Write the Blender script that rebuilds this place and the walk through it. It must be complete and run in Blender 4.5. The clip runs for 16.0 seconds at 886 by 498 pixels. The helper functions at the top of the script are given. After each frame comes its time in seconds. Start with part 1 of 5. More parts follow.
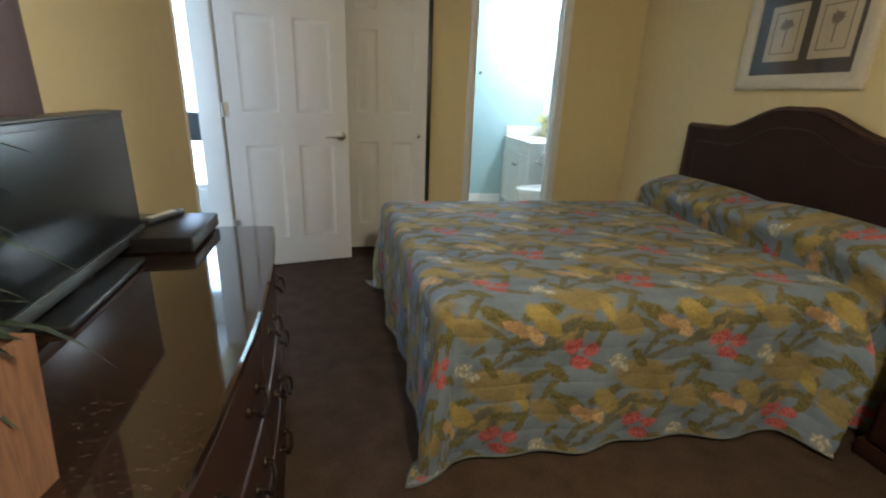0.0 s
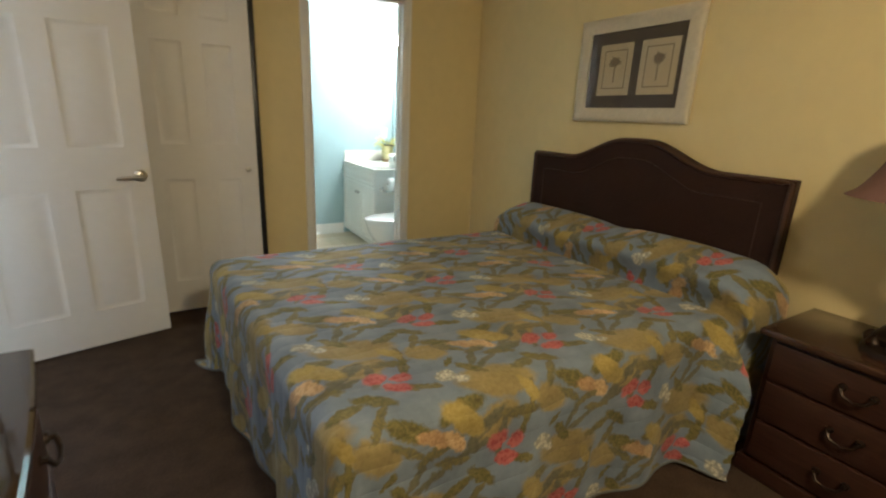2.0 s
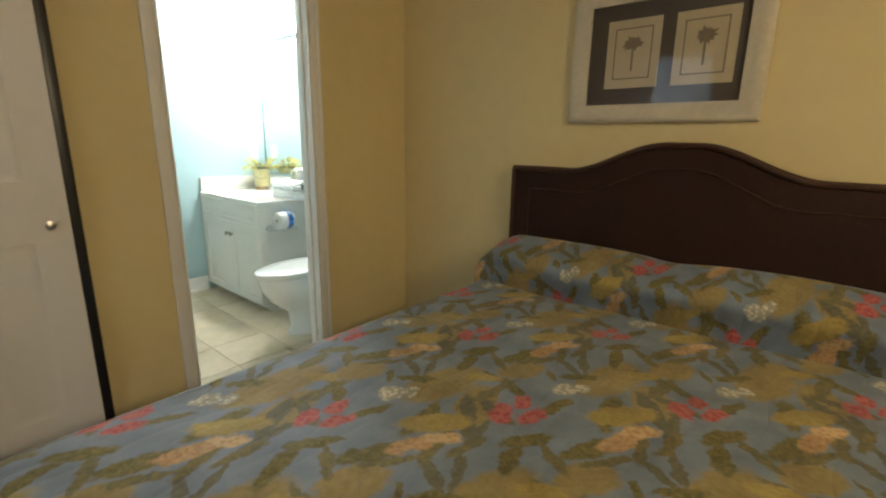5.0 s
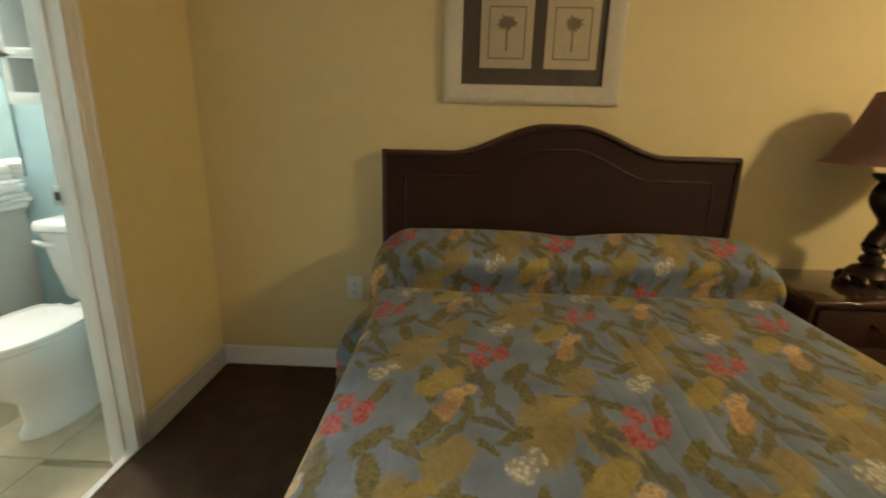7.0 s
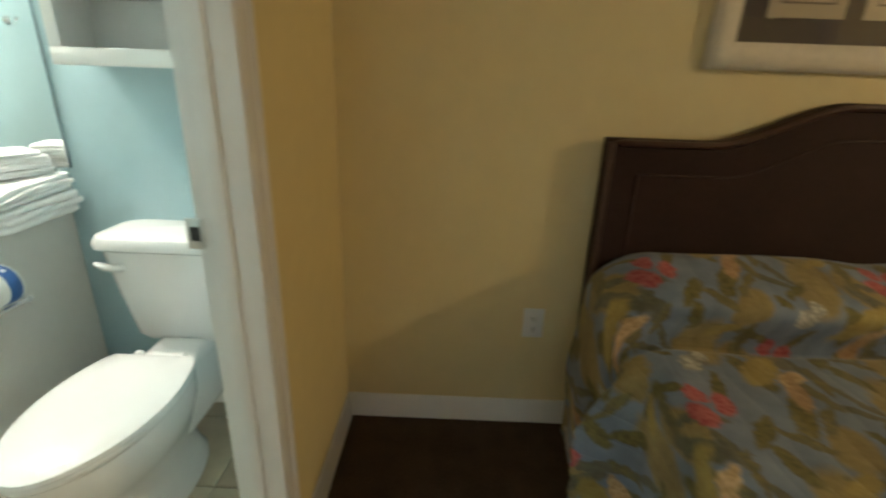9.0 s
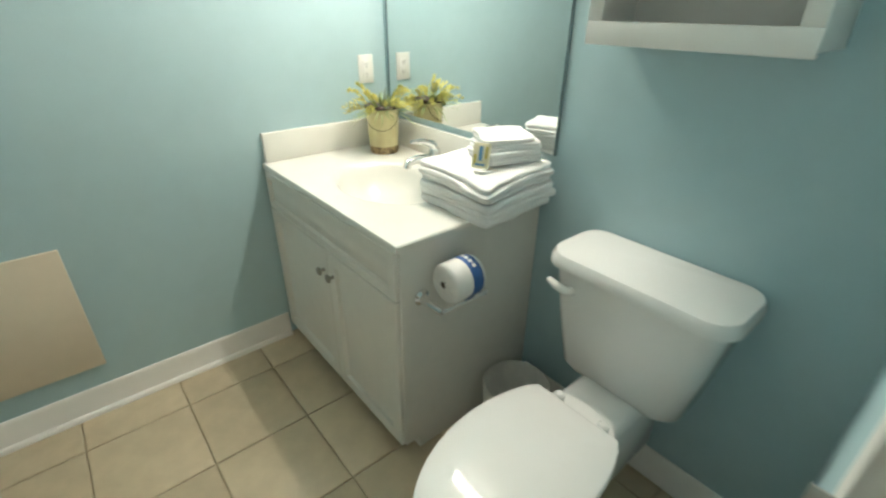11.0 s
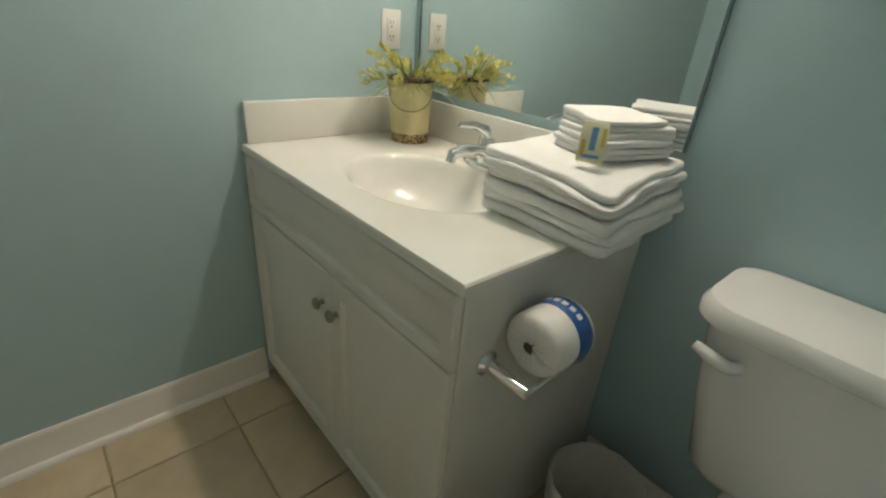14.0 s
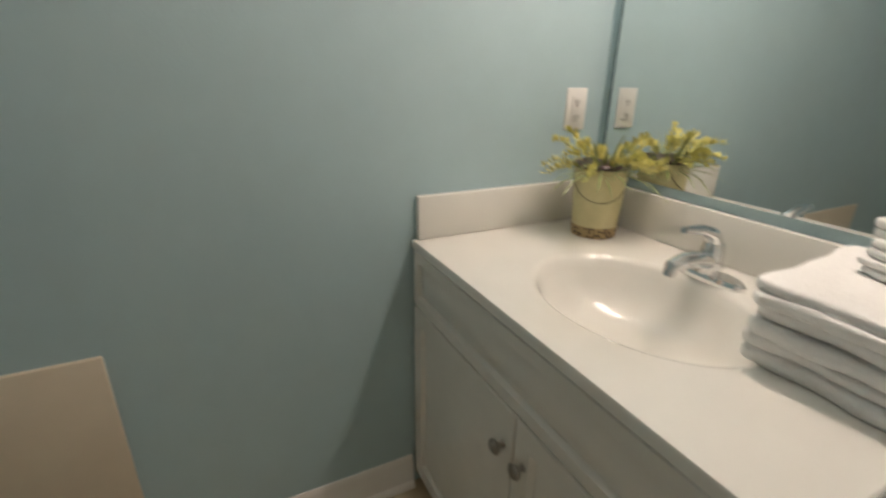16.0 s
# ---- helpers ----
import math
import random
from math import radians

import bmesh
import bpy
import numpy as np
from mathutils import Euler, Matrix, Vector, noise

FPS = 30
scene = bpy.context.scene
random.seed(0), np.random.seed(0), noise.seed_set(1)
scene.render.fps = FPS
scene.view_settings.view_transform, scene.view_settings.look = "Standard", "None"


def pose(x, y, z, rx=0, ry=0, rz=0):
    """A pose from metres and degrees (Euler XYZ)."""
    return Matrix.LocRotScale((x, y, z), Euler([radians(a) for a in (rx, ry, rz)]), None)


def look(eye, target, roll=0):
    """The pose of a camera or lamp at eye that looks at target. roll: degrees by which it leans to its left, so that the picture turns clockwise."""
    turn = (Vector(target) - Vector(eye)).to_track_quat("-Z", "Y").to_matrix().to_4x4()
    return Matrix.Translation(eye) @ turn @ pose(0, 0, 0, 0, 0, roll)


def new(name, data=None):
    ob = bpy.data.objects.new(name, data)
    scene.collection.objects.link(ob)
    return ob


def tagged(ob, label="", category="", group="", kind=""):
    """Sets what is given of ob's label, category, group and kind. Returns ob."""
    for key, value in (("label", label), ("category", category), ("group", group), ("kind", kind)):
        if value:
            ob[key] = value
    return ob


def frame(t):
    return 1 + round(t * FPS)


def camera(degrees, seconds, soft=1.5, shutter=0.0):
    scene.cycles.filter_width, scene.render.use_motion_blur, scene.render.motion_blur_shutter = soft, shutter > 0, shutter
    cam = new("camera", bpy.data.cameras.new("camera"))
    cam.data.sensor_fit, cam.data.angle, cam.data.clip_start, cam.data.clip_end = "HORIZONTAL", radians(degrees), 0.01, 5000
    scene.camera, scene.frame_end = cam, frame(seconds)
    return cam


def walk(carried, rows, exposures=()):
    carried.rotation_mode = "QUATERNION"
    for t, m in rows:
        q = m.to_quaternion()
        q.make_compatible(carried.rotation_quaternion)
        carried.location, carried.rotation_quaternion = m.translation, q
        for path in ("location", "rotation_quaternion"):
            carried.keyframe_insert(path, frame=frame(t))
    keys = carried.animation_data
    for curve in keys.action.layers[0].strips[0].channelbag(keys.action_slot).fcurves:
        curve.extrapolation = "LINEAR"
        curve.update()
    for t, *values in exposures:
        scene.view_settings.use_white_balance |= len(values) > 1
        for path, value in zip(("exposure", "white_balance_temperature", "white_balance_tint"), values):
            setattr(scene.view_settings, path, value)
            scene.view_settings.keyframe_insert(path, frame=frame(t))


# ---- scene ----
cam = camera(88.3, 16.0, soft=2.2, shutter=0.4)
PATH = [
    (0, (0.932, 1.507, 1.210), (1.262, 3.373, 0.570), 2.2),
    (0.5, (0.929, 1.544, 1.207), (1.351, 3.386, 0.552), 2.6),
    (1, (0.913, 1.618, 1.229), (1.473, 3.425, 0.580), 3.0),
    (1.5, (0.894, 1.773, 1.260), (1.687, 3.506, 0.654), 3.0),
    (2, (0.908, 1.927, 1.272), (1.904, 3.573, 0.725), 2.6),
    (2.5, (0.963, 2.078, 1.279), (2.046, 3.668, 0.731), 1.5),
    (3, (1.009, 2.240, 1.269), (2.129, 3.804, 0.722), 1.8),
    (3.5, (1.003, 2.434, 1.259), (2.213, 3.935, 0.726), 2.3),
    (4, (0.992, 2.648, 1.242), (2.301, 4.072, 0.733), 2.3),
    (4.2, (1.011, 2.735, 1.235), (2.350, 4.136, 0.740), 1.9),
    (6.3, (1.043, 3.651, 1.201), (2.876, 4.289, 0.717), 1.0),
    (7, (1.034, 3.970, 1.203), (2.963, 4.035, 0.680), 1.4),
    (7.5, (1.118, 4.120, 1.179), (3.027, 3.889, 0.630), 0.7),
    (7.7, (1.173, 4.188, 1.186), (3.067, 3.890, 0.614), 0.8),
    (8, (1.255, 4.276, 1.171), (3.148, 3.974, 0.600), 0.6),
    (8.5, (1.428, 4.374, 1.179), (3.348, 4.343, 0.622), -0.9),
    (9, (1.640, 4.785, 1.232), (3.514, 4.805, 0.556), 2.0),
    (9.5, (1.765, 4.893, 1.268), (3.555, 5.424, 0.565), 2.4),
    (10, (1.850, 5.020, 1.342), (3.410, 5.925, 0.540), 2.7),
    (12.3, (2.280, 5.501, 1.258), (3.115, 7.030, 0.329), -0.9),
    (12.5, (2.294, 5.524, 1.243), (3.130, 7.040, 0.297), -0.5),
    (13, (2.296, 5.582, 1.184), (3.220, 7.053, 0.250), 1.1),
    (13.5, (2.271, 5.666, 1.146), (3.335, 7.049, 0.225), 3.4),
    (14, (2.210, 5.765, 1.118), (3.414, 7.059, 0.242), 4.9),
    (14.5, (2.190, 5.857, 1.105), (3.456, 7.116, 0.267), 5.0),
    (15, (2.194, 5.928, 1.092), (3.447, 7.239, 0.315), 4.8),
    (15.5, (2.212, 5.994, 1.090), (3.333, 7.451, 0.372), 2.7),
    (16, (2.209, 6.064, 1.170), (3.036, 7.711, 0.467), 0.9),
]
EXPOSURES = [
    (0.0, -0.08, 5150, 10), (1.0, -0.06, 5150, 10), (2.0, 0.0, 5700, 10), (3.5, 0.0, 6000, 10), (6.5, 0.0, 6200, 10), (7.7, 0.0, 7250, 10),
    (8.5, 0.0, 6800, 10), (9.0, -0.15, 6500, 10), (9.5, -0.28, 6500, 10), (10.0, -0.42, 6500, 10), (12.3, -1.56, 6800, 12), (13.5, -1.74, 7000, 15), (14.8, -1.76, 7250, 19), (16.0, -1.86, 7200, 27),
]
walk(cam, [(t, look(eye, target, roll)) for t, eye, target, roll in PATH], EXPOSURES)
BED_LIGHT, BATH_LIGHT = 295.0, 465.0

# ---- light ----
world = bpy.data.worlds.new("world")
scene.world = world
world.use_nodes = True
wn = world.node_tree.nodes
sky = wn.new("ShaderNodeTexSky")
sky.sky_type = "NISHITA"
sky.sun_disc = False
sky.sun_elevation = radians(40)
sky.sun_rotation = radians(200)
world.node_tree.links.new(sky.outputs[0], wn["Background"].inputs[0])
wn["Background"].inputs[1].default_value = 0.1


def area_lamp(name, at, target, sx, sy, watts, colour):
    data = bpy.data.lights.new(name, "AREA")
    data.shape, data.size, data.size_y, data.energy, data.color = "RECTANGLE", sx, sy, watts, colour
    ob = new(name, data)
    ob.matrix_world = look(at, target)
    return ob


# daylight through the next room's window
area_lamp("window_daylight", (-0.80, 5.70, 1.35), (-0.80, 4.0, 1.2), 1.2, 1.4, 42, (0.66, 0.83, 1.0))

# ---- materials ----


def node_mat(name, colour, rough=0.6, metal=0.0, var=0.12, scale=30.0, bump=0.0, bscale=200.0, second=None, spec=0.5, coat=0.0):
    """Principled paint with two scales of variation in colour and fine relief."""
    m = bpy.data.materials.new(name)
    m.use_nodes = True
    t = m.node_tree
    p = t.nodes["Principled BSDF"]
    p.inputs["Metallic"].default_value = metal
    p.inputs["Roughness"].default_value = rough
    p.inputs["Specular IOR Level"].default_value = spec
    p.inputs["Coat Weight"].default_value = coat
    co = t.nodes.new("ShaderNodeTexCoord")
    n1 = t.nodes.new("ShaderNodeTexNoise")
    n1.inputs["Scale"].default_value = scale
    n1.inputs["Detail"].default_value = 6
    t.links.new(co.outputs["Object"], n1.inputs["Vector"])
    n2 = t.nodes.new("ShaderNodeTexNoise")
    n2.inputs["Scale"].default_value = scale / 12
    n2.inputs["Detail"].default_value = 3
    t.links.new(co.outputs["Object"], n2.inputs["Vector"])
    add = t.nodes.new("ShaderNodeMath")
    add.operation = "ADD"
    t.links.new(n1.outputs["Fac"], add.inputs[0])
    t.links.new(n2.outputs["Fac"], add.inputs[1])
    ramp = t.nodes.new("ShaderNodeMapRange")
    ramp.inputs["From Min"].default_value = 0.6
    ramp.inputs["From Max"].default_value = 1.4
    t.links.new(add.outputs[0], ramp.inputs["Value"])
    mix = t.nodes.new("ShaderNodeMix")
    mix.data_type = "RGBA"
    lo = second or tuple(c * (1 - var) for c in colour)
    hi = tuple(min(1, c * (1 + var)) for c in colour)
    mix.inputs["A"].default_value = (*lo, 1)
    mix.inputs["B"].default_value = (*hi, 1)
    t.links.new(ramp.outputs[0], mix.inputs["Factor"])
    t.links.new(mix.outputs["Result"], p.inputs["Base Color"])
    if bump:
        n3 = t.nodes.new("ShaderNodeTexNoise")
        n3.inputs["Scale"].default_value = bscale
        n3.inputs["Detail"].default_value = 4
        t.links.new(co.outputs["Object"], n3.inputs["Vector"])
        b = t.nodes.new("ShaderNodeBump")
        b.inputs["Strength"].default_value = bump
        b.inputs["Distance"].default_value = 0.003
        t.links.new(n3.outputs["Fac"], b.inputs["Height"])
        t.links.new(b.outputs[0], p.inputs["Normal"])
    return m


YELLOW = node_mat("yellow_wall_paint", (0.72, 0.60, 0.32), 0.65, var=0.04, scale=14, bump=0.15, bscale=160)
BLUE = node_mat("blue_wall_paint", (0.39, 0.545, 0.585), 0.6, var=0.03, scale=14, bump=0.15, bscale=160)
WHITE = node_mat("white_trim_paint", (0.80, 0.79, 0.76), 0.4, var=0.03, scale=20)
DOORW = node_mat("white_door_paint", (0.76, 0.75, 0.74), 0.45, var=0.03, scale=20, bump=0.08, bscale=120)
CEIL = node_mat("white_ceiling_paint", (0.80, 0.79, 0.76), 0.8, var=0.03, scale=20, bump=0.4, bscale=90)
CARPET = node_mat("brown_carpet", (0.070, 0.046, 0.032), 0.95, var=0.35, scale=120, bump=0.9, bscale=420, spec=0.1)
WOOD = node_mat("dark_stained_wood", (0.050, 0.020, 0.013), 0.42, var=0.3, scale=40)
STEEL = node_mat("brushed_nickel", (0.62, 0.60, 0.57), 0.28, metal=1.0, var=0.05, scale=60)

# ---- builders ----


def thing(name, at, label, category, group="", rz=0.0, kind=""):
    ob = new(name)
    ob.matrix_world = pose(*at, 0, 0, rz)
    return tagged(ob, label, category, group, kind)


def shade(me, angle=40):
    me.polygons.foreach_set("use_smooth", [True] * len(me.polygons))
    me.set_sharp_from_angle(angle=radians(angle))


def part(name, bm, material, parent=None, label="", smooth=True):
    """One bmesh as one mesh object; given in the parent's own frame."""
    me = bpy.data.meshes.new(name)
    bmesh.ops.recalc_face_normals(bm, faces=bm.faces[:])
    bm.to_mesh(me)
    bm.free()
    if smooth:
        shade(me)
    for m in material if isinstance(material, (list, tuple)) else [material]:
        me.materials.append(m)
    ob = new(name, me)
    if parent:
        ob.parent = parent
    if label:
        ob["label"] = label
    return ob


def box(x0, x1, y0, y1, z0, z1, bevel=0.0, seg=2, bm=None):
    own = bmesh.new()
    bmesh.ops.create_cube(own, size=1, matrix=Matrix.Translation(((x0 + x1) / 2, (y0 + y1) / 2, (z0 + z1) / 2)) @ Matrix.Diagonal((x1 - x0, y1 - y0, z1 - z0, 1)))
    if bevel:
        bmesh.ops.bevel(own, geom=own.edges[:] + own.verts[:], offset=bevel, segments=seg, profile=0.5, affect="EDGES")
    return joined(bm, own)


def joined(bm, own):
    if bm is None:
        return own
    me = bpy.data.meshes.new("tmp")
    own.to_mesh(me)
    own.free()
    bm.from_mesh(me)
    bpy.data.meshes.remove(me)
    return bm


def lathe(profile, seg=28, at=(0, 0, 0), turn=None, bm=None):
    """A body of rotation about z through (radius, height) points."""
    own = bmesh.new()
    rings = []
    for r, z in profile:
        rings.append([own.verts.new((max(r, 1e-4) * math.cos(2 * math.pi * i / seg), max(r, 1e-4) * math.sin(2 * math.pi * i / seg), z)) for i in range(seg)])
    for a, b in zip(rings, rings[1:]):
        for i in range(seg):
            own.faces.new((a[i], a[(i + 1) % seg], b[(i + 1) % seg], b[i]))
    own.faces.new(rings[0])
    own.faces.new(rings[-1])
    bmesh.ops.transform(own, matrix=Matrix.Translation(at) @ (turn or Matrix()), verts=own.verts[:])
    return joined(bm, own)


def loft(rings, cap=True, bm=None):
    """Skin over rings of equal count."""
    own = bmesh.new()
    rows = [[own.verts.new(p) for p in ring] for ring in rings]
    n = len(rows[0])
    for a, b in zip(rows, rows[1:]):
        for i in range(n):
            own.faces.new((a[i], a[(i + 1) % n], b[(i + 1) % n], b[i]))
    if cap:
        own.faces.new(rows[0])
        own.faces.new(rows[-1])
    return joined(bm, own)


def tube(points, radius, seg=10, bm=None):
    """A round bar along points; radius may be a list."""
    pts = [Vector(p) for p in points]
    radii = radius if isinstance(radius, (list, tuple)) else [radius] * len(pts)
    rings = []
    side = None
    for i, p in enumerate(pts):
        way = (pts[min(i + 1, len(pts) - 1)] - pts[max(i - 1, 0)]).normalized()
        if side is None:
            side = way.orthogonal().normalized()
        side = (side - way * side.dot(way)).normalized()
        up = way.cross(side)
        rings.append([p + radii[i] * (math.cos(2 * math.pi * k / seg) * side + math.sin(2 * math.pi * k / seg) * up) for k in range(seg)])
    return loft(rings, True, bm)


def slab(name, x0, x1, y0, y1, z0, z1, material, label="", kind="structure"):
    ob = part(name, box(x0, x1, y0, y1, z0, z1), material, None, label, False)
    return tagged(ob, label, "", "", kind)


# ---- the plan ----
H = 2.44
BF = -0.085     # the tiled floor lies a little lower than the carpet
XE = 3.115     # headboard wall
XB = 3.26     # mirror wall of the bathroom
XW = 0.04      # dresser wall
YP = 5.15      # partition, bedroom face
YQ = 5.245     # partition, bathroom face
YN = 7.12     # bathroom's far wall
YS = -2.20     # wall behind the start, unseen; set far back to lessen bounced light
XV = 1.00      # bathroom's west wall
DOOR_H = 2.05
OX0, OX1 = 1.765, 2.452   # bathroom doorway
CX0, CX1 = 0.14, 1.43    # closet opening
HY0, HY1 = 4.08, 4.66    # doorway in the dresser wall

slab("floor", XW - 1.9, XE + 0.15, YS - 0.15, YP - 0.001, -0.12, 0, CARPET, "dark brown cut-pile carpet")
GROUT = node_mat("grey_grout", (0.33, 0.28, 0.19), 0.9, var=0.2, scale=80, bump=0.5, bscale=300)
bath_floor = slab("bathroom_floor", XV - 0.12, XB + 0.12, YP, YN + 0.12, -0.12 + BF, -0.008 + BF, GROUT, "cream ceramic tile floor with grey joints")
slab("ceiling", XW - 1.9, XE + 0.15, YS - 0.15, YQ, H, H + 0.12, CEIL, "white textured ceiling")
slab("bathroom_ceiling", XV - 0.12, XB + 0.12, YQ, YN + 0.12, H, H + 0.12, CEIL, "white bathroom ceiling")
slab("wall_east", XE, XE + 0.15, YS - 0.15, YP, 0, H, YELLOW, "yellow painted bedroom wall")
slab("bathroom_wall_east", XB, XB + 0.12, YQ, YN + 0.12, BF, H, BLUE, "pale blue bathroom wall behind the mirror")
slab("bathroom_wall_north", XV - 0.12, XB, YN, YN + 0.12, BF, H, BLUE, "pale blue painted bathroom wall")
slab("closet_wall", XW - 0.12, XV - 0.12, YQ + 0.55, YQ + 0.67, 0, H, CEIL, "plain back wall of the closet")
slab("bathroom_wall_west", XV - 0.12, XV, YQ, YN, BF, H, BLUE, "pale blue painted bathroom wall")


def wall_x(name, y0, y1, x0, x1, z1, holes, mats, label):
    """A wall along x with openings (from, to, sill, head); mats: faces y0, y1."""
    bm = bmesh.new()
    cuts = [x0] + [v for h in holes for v in h[:2]] + [x1]
    for i in range(0, len(cuts), 2):
        box(cuts[i], cuts[i + 1], y0, y1, -0.11, z1, bm=bm)
    for a, b, s, t in holes:
        box(a, b, y0, y1, t, z1, bm=bm)
        if s:
            box(a, b, y0, y1, 0, s, bm=bm)
    bmesh.ops.remove_doubles(bm, verts=bm.verts[:], dist=1e-5)
    for f in bm.faces:
        f.material_index = 1 if f.normal.y > 0.5 else 0
    return tagged(part(name, bm, mats, None, label, False), label, "", "", "structure")


wall_x("wall_north", YP, YQ, XW - 0.12, XB + 0.12, H, [(CX0, CX1, 0, DOOR_H), (OX0, OX1, 0, DOOR_H)], [YELLOW, BLUE], "yellow painted partition with closet and bathroom doorway")
wall_x("wall_south", YS - 0.15, YS, XW - 0.12, XE, H, [], [YELLOW, YELLOW], "plain yellow painted wall")
bm = box(XW - 0.12, XW, YS, HY0, 0, H)
box(XW - 0.12, XW, HY1, YP, 0, H, bm=bm)
box(XW - 0.12, XW, HY0, HY1, DOOR_H, H, bm=bm)
tagged(part("wall_west", bm, YELLOW, None, "", False), "yellow painted wall with an open doorway", "", "", "structure")

# ---- hall beyond the open doorway ----
HALL = node_mat("hall_wall_paint", (0.78, 0.78, 0.76), 0.6, var=0.03, scale=14)
slab("hall_wall_west", XW - 1.9, XW - 1.8, YS, YP + 0.7, 0, H, HALL, "pale wall of the next room")
bm = box(XW - 1.8, -1.42, YP + 0.6, YP + 0.7, 0, H)
box(-0.18, XW - 0.12, YP + 0.6, YP + 0.7, 0, H, bm=bm)
box(-1.42, -0.18, YP + 0.6, YP + 0.7, 2.1, H, bm=bm)
box(-1.42, -0.18, YP + 0.6, YP + 0.7, 0, 0.35, bm=bm)
tagged(part("hall_wall_north", bm, HALL, None, "", False), "pale wall of the next room with a bright window", "", "", "structure")
slab("hall_wall_south", XW - 1.8, XW - 0.12, 3.2, 3.3, 0, H, HALL, "pale wall of the next room")
slab("hall_floor", XW - 1.8, XW - 0.12, YP, YP + 0.6, -0.12, -0.001, CARPET, "dark brown carpet of the next room")
slab("hall_ceiling", XW - 1.8, XW - 0.12, YQ, YP + 0.6, H, H + 0.12, CEIL, "white ceiling of the next room")

# ---- trim ----


def baseboard(x0, y0, x1, y1, nx, ny, name="baseboard", label="white painted baseboard", h=0.095, base=0.0):
    """A run of moulded board from point to point; (nx, ny) points into the room."""
    prof = [(0, 0), (0.018, 0), (0.018, 0.012), (0.014, 0.02), (0.013, h - 0.03), (0.009, h - 0.016), (0.009, h - 0.008), (0.004, h), (0, h)]
    bm = loft([[(x + nx * d, y + ny * d, z + base) for d, z in prof] for x, y in ((x0, y0), (x1, y1))])
    return tagged(part(name, bm, WHITE, None, label), label, "", "", "structure")


def casing(name, rows, label):
    """A door's mouldings: boxes joined with a stepped face."""
    bm = bmesh.new()
    for r in rows:
        box(*r, 0.004, bm=bm)
    return tagged(part(name, bm, WHITE, None, label), label, "", "", "structure")


baseboard(XE, YS, XE, YP, -1, 0)
baseboard(OX1 + 0.052, YP, XE - 0.018, YP, 0, -1)
baseboard(CX1 + 0.02, YP, OX0 - 0.052, YP, 0, -1)
baseboard(XW, YS, XW, HY0 - 0.004, 1, 0)
baseboard(XV, YN, XB - 0.62, YN, 0, -1, h=0.115, base=BF)
baseboard(XB, YQ, XB, 6.17, -1, 0, h=0.115, base=BF)
baseboard(OX1 + 0.05, YQ, XB - 0.018, YQ, 0, 1, h=0.115, base=BF)


def shoe(x0, x1, y):
    """A rounded strip along the foot of the baseboard."""
    rings = []
    for x in (x0, x1):
        rings.append([(x, y + 0.001, BF)] + [(x, y - 0.014 * math.sin(radians(a)), BF + 0.019 * math.cos(radians(a))) for a in (90, 70, 50, 30, 10)] + [(x, y + 0.001, BF + 0.0188)])
    ob = part("shoe_moulding", loft(rings), WHITE)
    tagged(ob, "white rounded shoe moulding along the baseboard", "", "", "structure")


shoe(XV + 0.02, XB - 0.622, YN - 0.016)
casing("bathroom_door_casing", [
    (OX1, OX1 + 0.05, YP - 0.014, YP - 0.001, 0, DOOR_H + 0.05), (OX1 + 0.036, OX1 + 0.052, YP - 0.02, YP - 0.012, 0, DOOR_H + 0.052),
    (OX0 - 0.05, OX0, YP - 0.014, YP - 0.001, 0, DOOR_H + 0.05), (OX0, OX1, YP - 0.014, YP - 0.001, DOOR_H, DOOR_H + 0.05),
    (OX1, OX1 + 0.05, YQ + 0.001, YQ + 0.008, BF, DOOR_H + 0.05), (OX0 - 0.05, OX0, YQ + 0.001, YQ + 0.014, 0, DOOR_H + 0.05),
    (OX1 - 0.012, OX1 - 0.0005, YP - 0.012, YQ + 0.007, BF, DOOR_H), (OX0 + 0.0005, OX0 + 0.012, YP - 0.012, YQ + 0.012, 0, DOOR_H),
    (OX0, OX1, YP - 0.012, YQ + 0.012, DOOR_H - 0.012, DOOR_H - 0.0005), (OX1 - 0.022, OX1 - 0.012, YP + 0.035, YP + 0.07, 0, DOOR_H - 0.012),
], "white painted door casing round the bathroom doorway")
casing("threshold", [(OX0 + 0.012, OX1 - 0.012, YP - 0.01, YP + 0.02, BF, 0.006)], "white metal strip between carpet and tile")
casing("hall_door_casing", [
    (XW + 0.001, XW + 0.014, HY1, HY1 + 0.055, 0, DOOR_H + 0.055),
    (XW + 0.001, XW + 0.014, HY0, HY1, DOOR_H, DOOR_H + 0.055), (XW - 0.12, XW + 0.012, HY0 + 0.0005, HY0 + 0.012, 0, DOOR_H), (XW - 0.12, XW + 0.012, HY1 - 0.012, HY1 - 0.0005, 0, DOOR_H),
], "white painted casing of the open doorway")
BLACK = node_mat("black_plastic", (0.012, 0.012, 0.014), 0.35, var=0.2, scale=60)
casing_dark = part("closet_edge_trim", box(CX1 - 0.03, CX1 + 0.004, YP - 0.045, YP + 0.06, 0, DOOR_H, 0.003), BLACK, None)
tagged(casing_dark, "narrow black track strip at the closet's edge", "", "", "structure")

# strike plate on the bathroom jamb
strike = thing("strike_plate", (OX1 - 0.0125, 5.255, 0.955), "small steel strike plate on the white door jamb", "strike plate")
bm = box(-0.002, 0.0005, -0.016, 0.016, -0.03, 0.03, 0.0008)
part("plate", bm, STEEL, strike)
part("latch_hole", box(-0.0028, -0.0018, -0.009, 0.009, -0.014, 0.014), BLACK, strike, "dark latch hole")

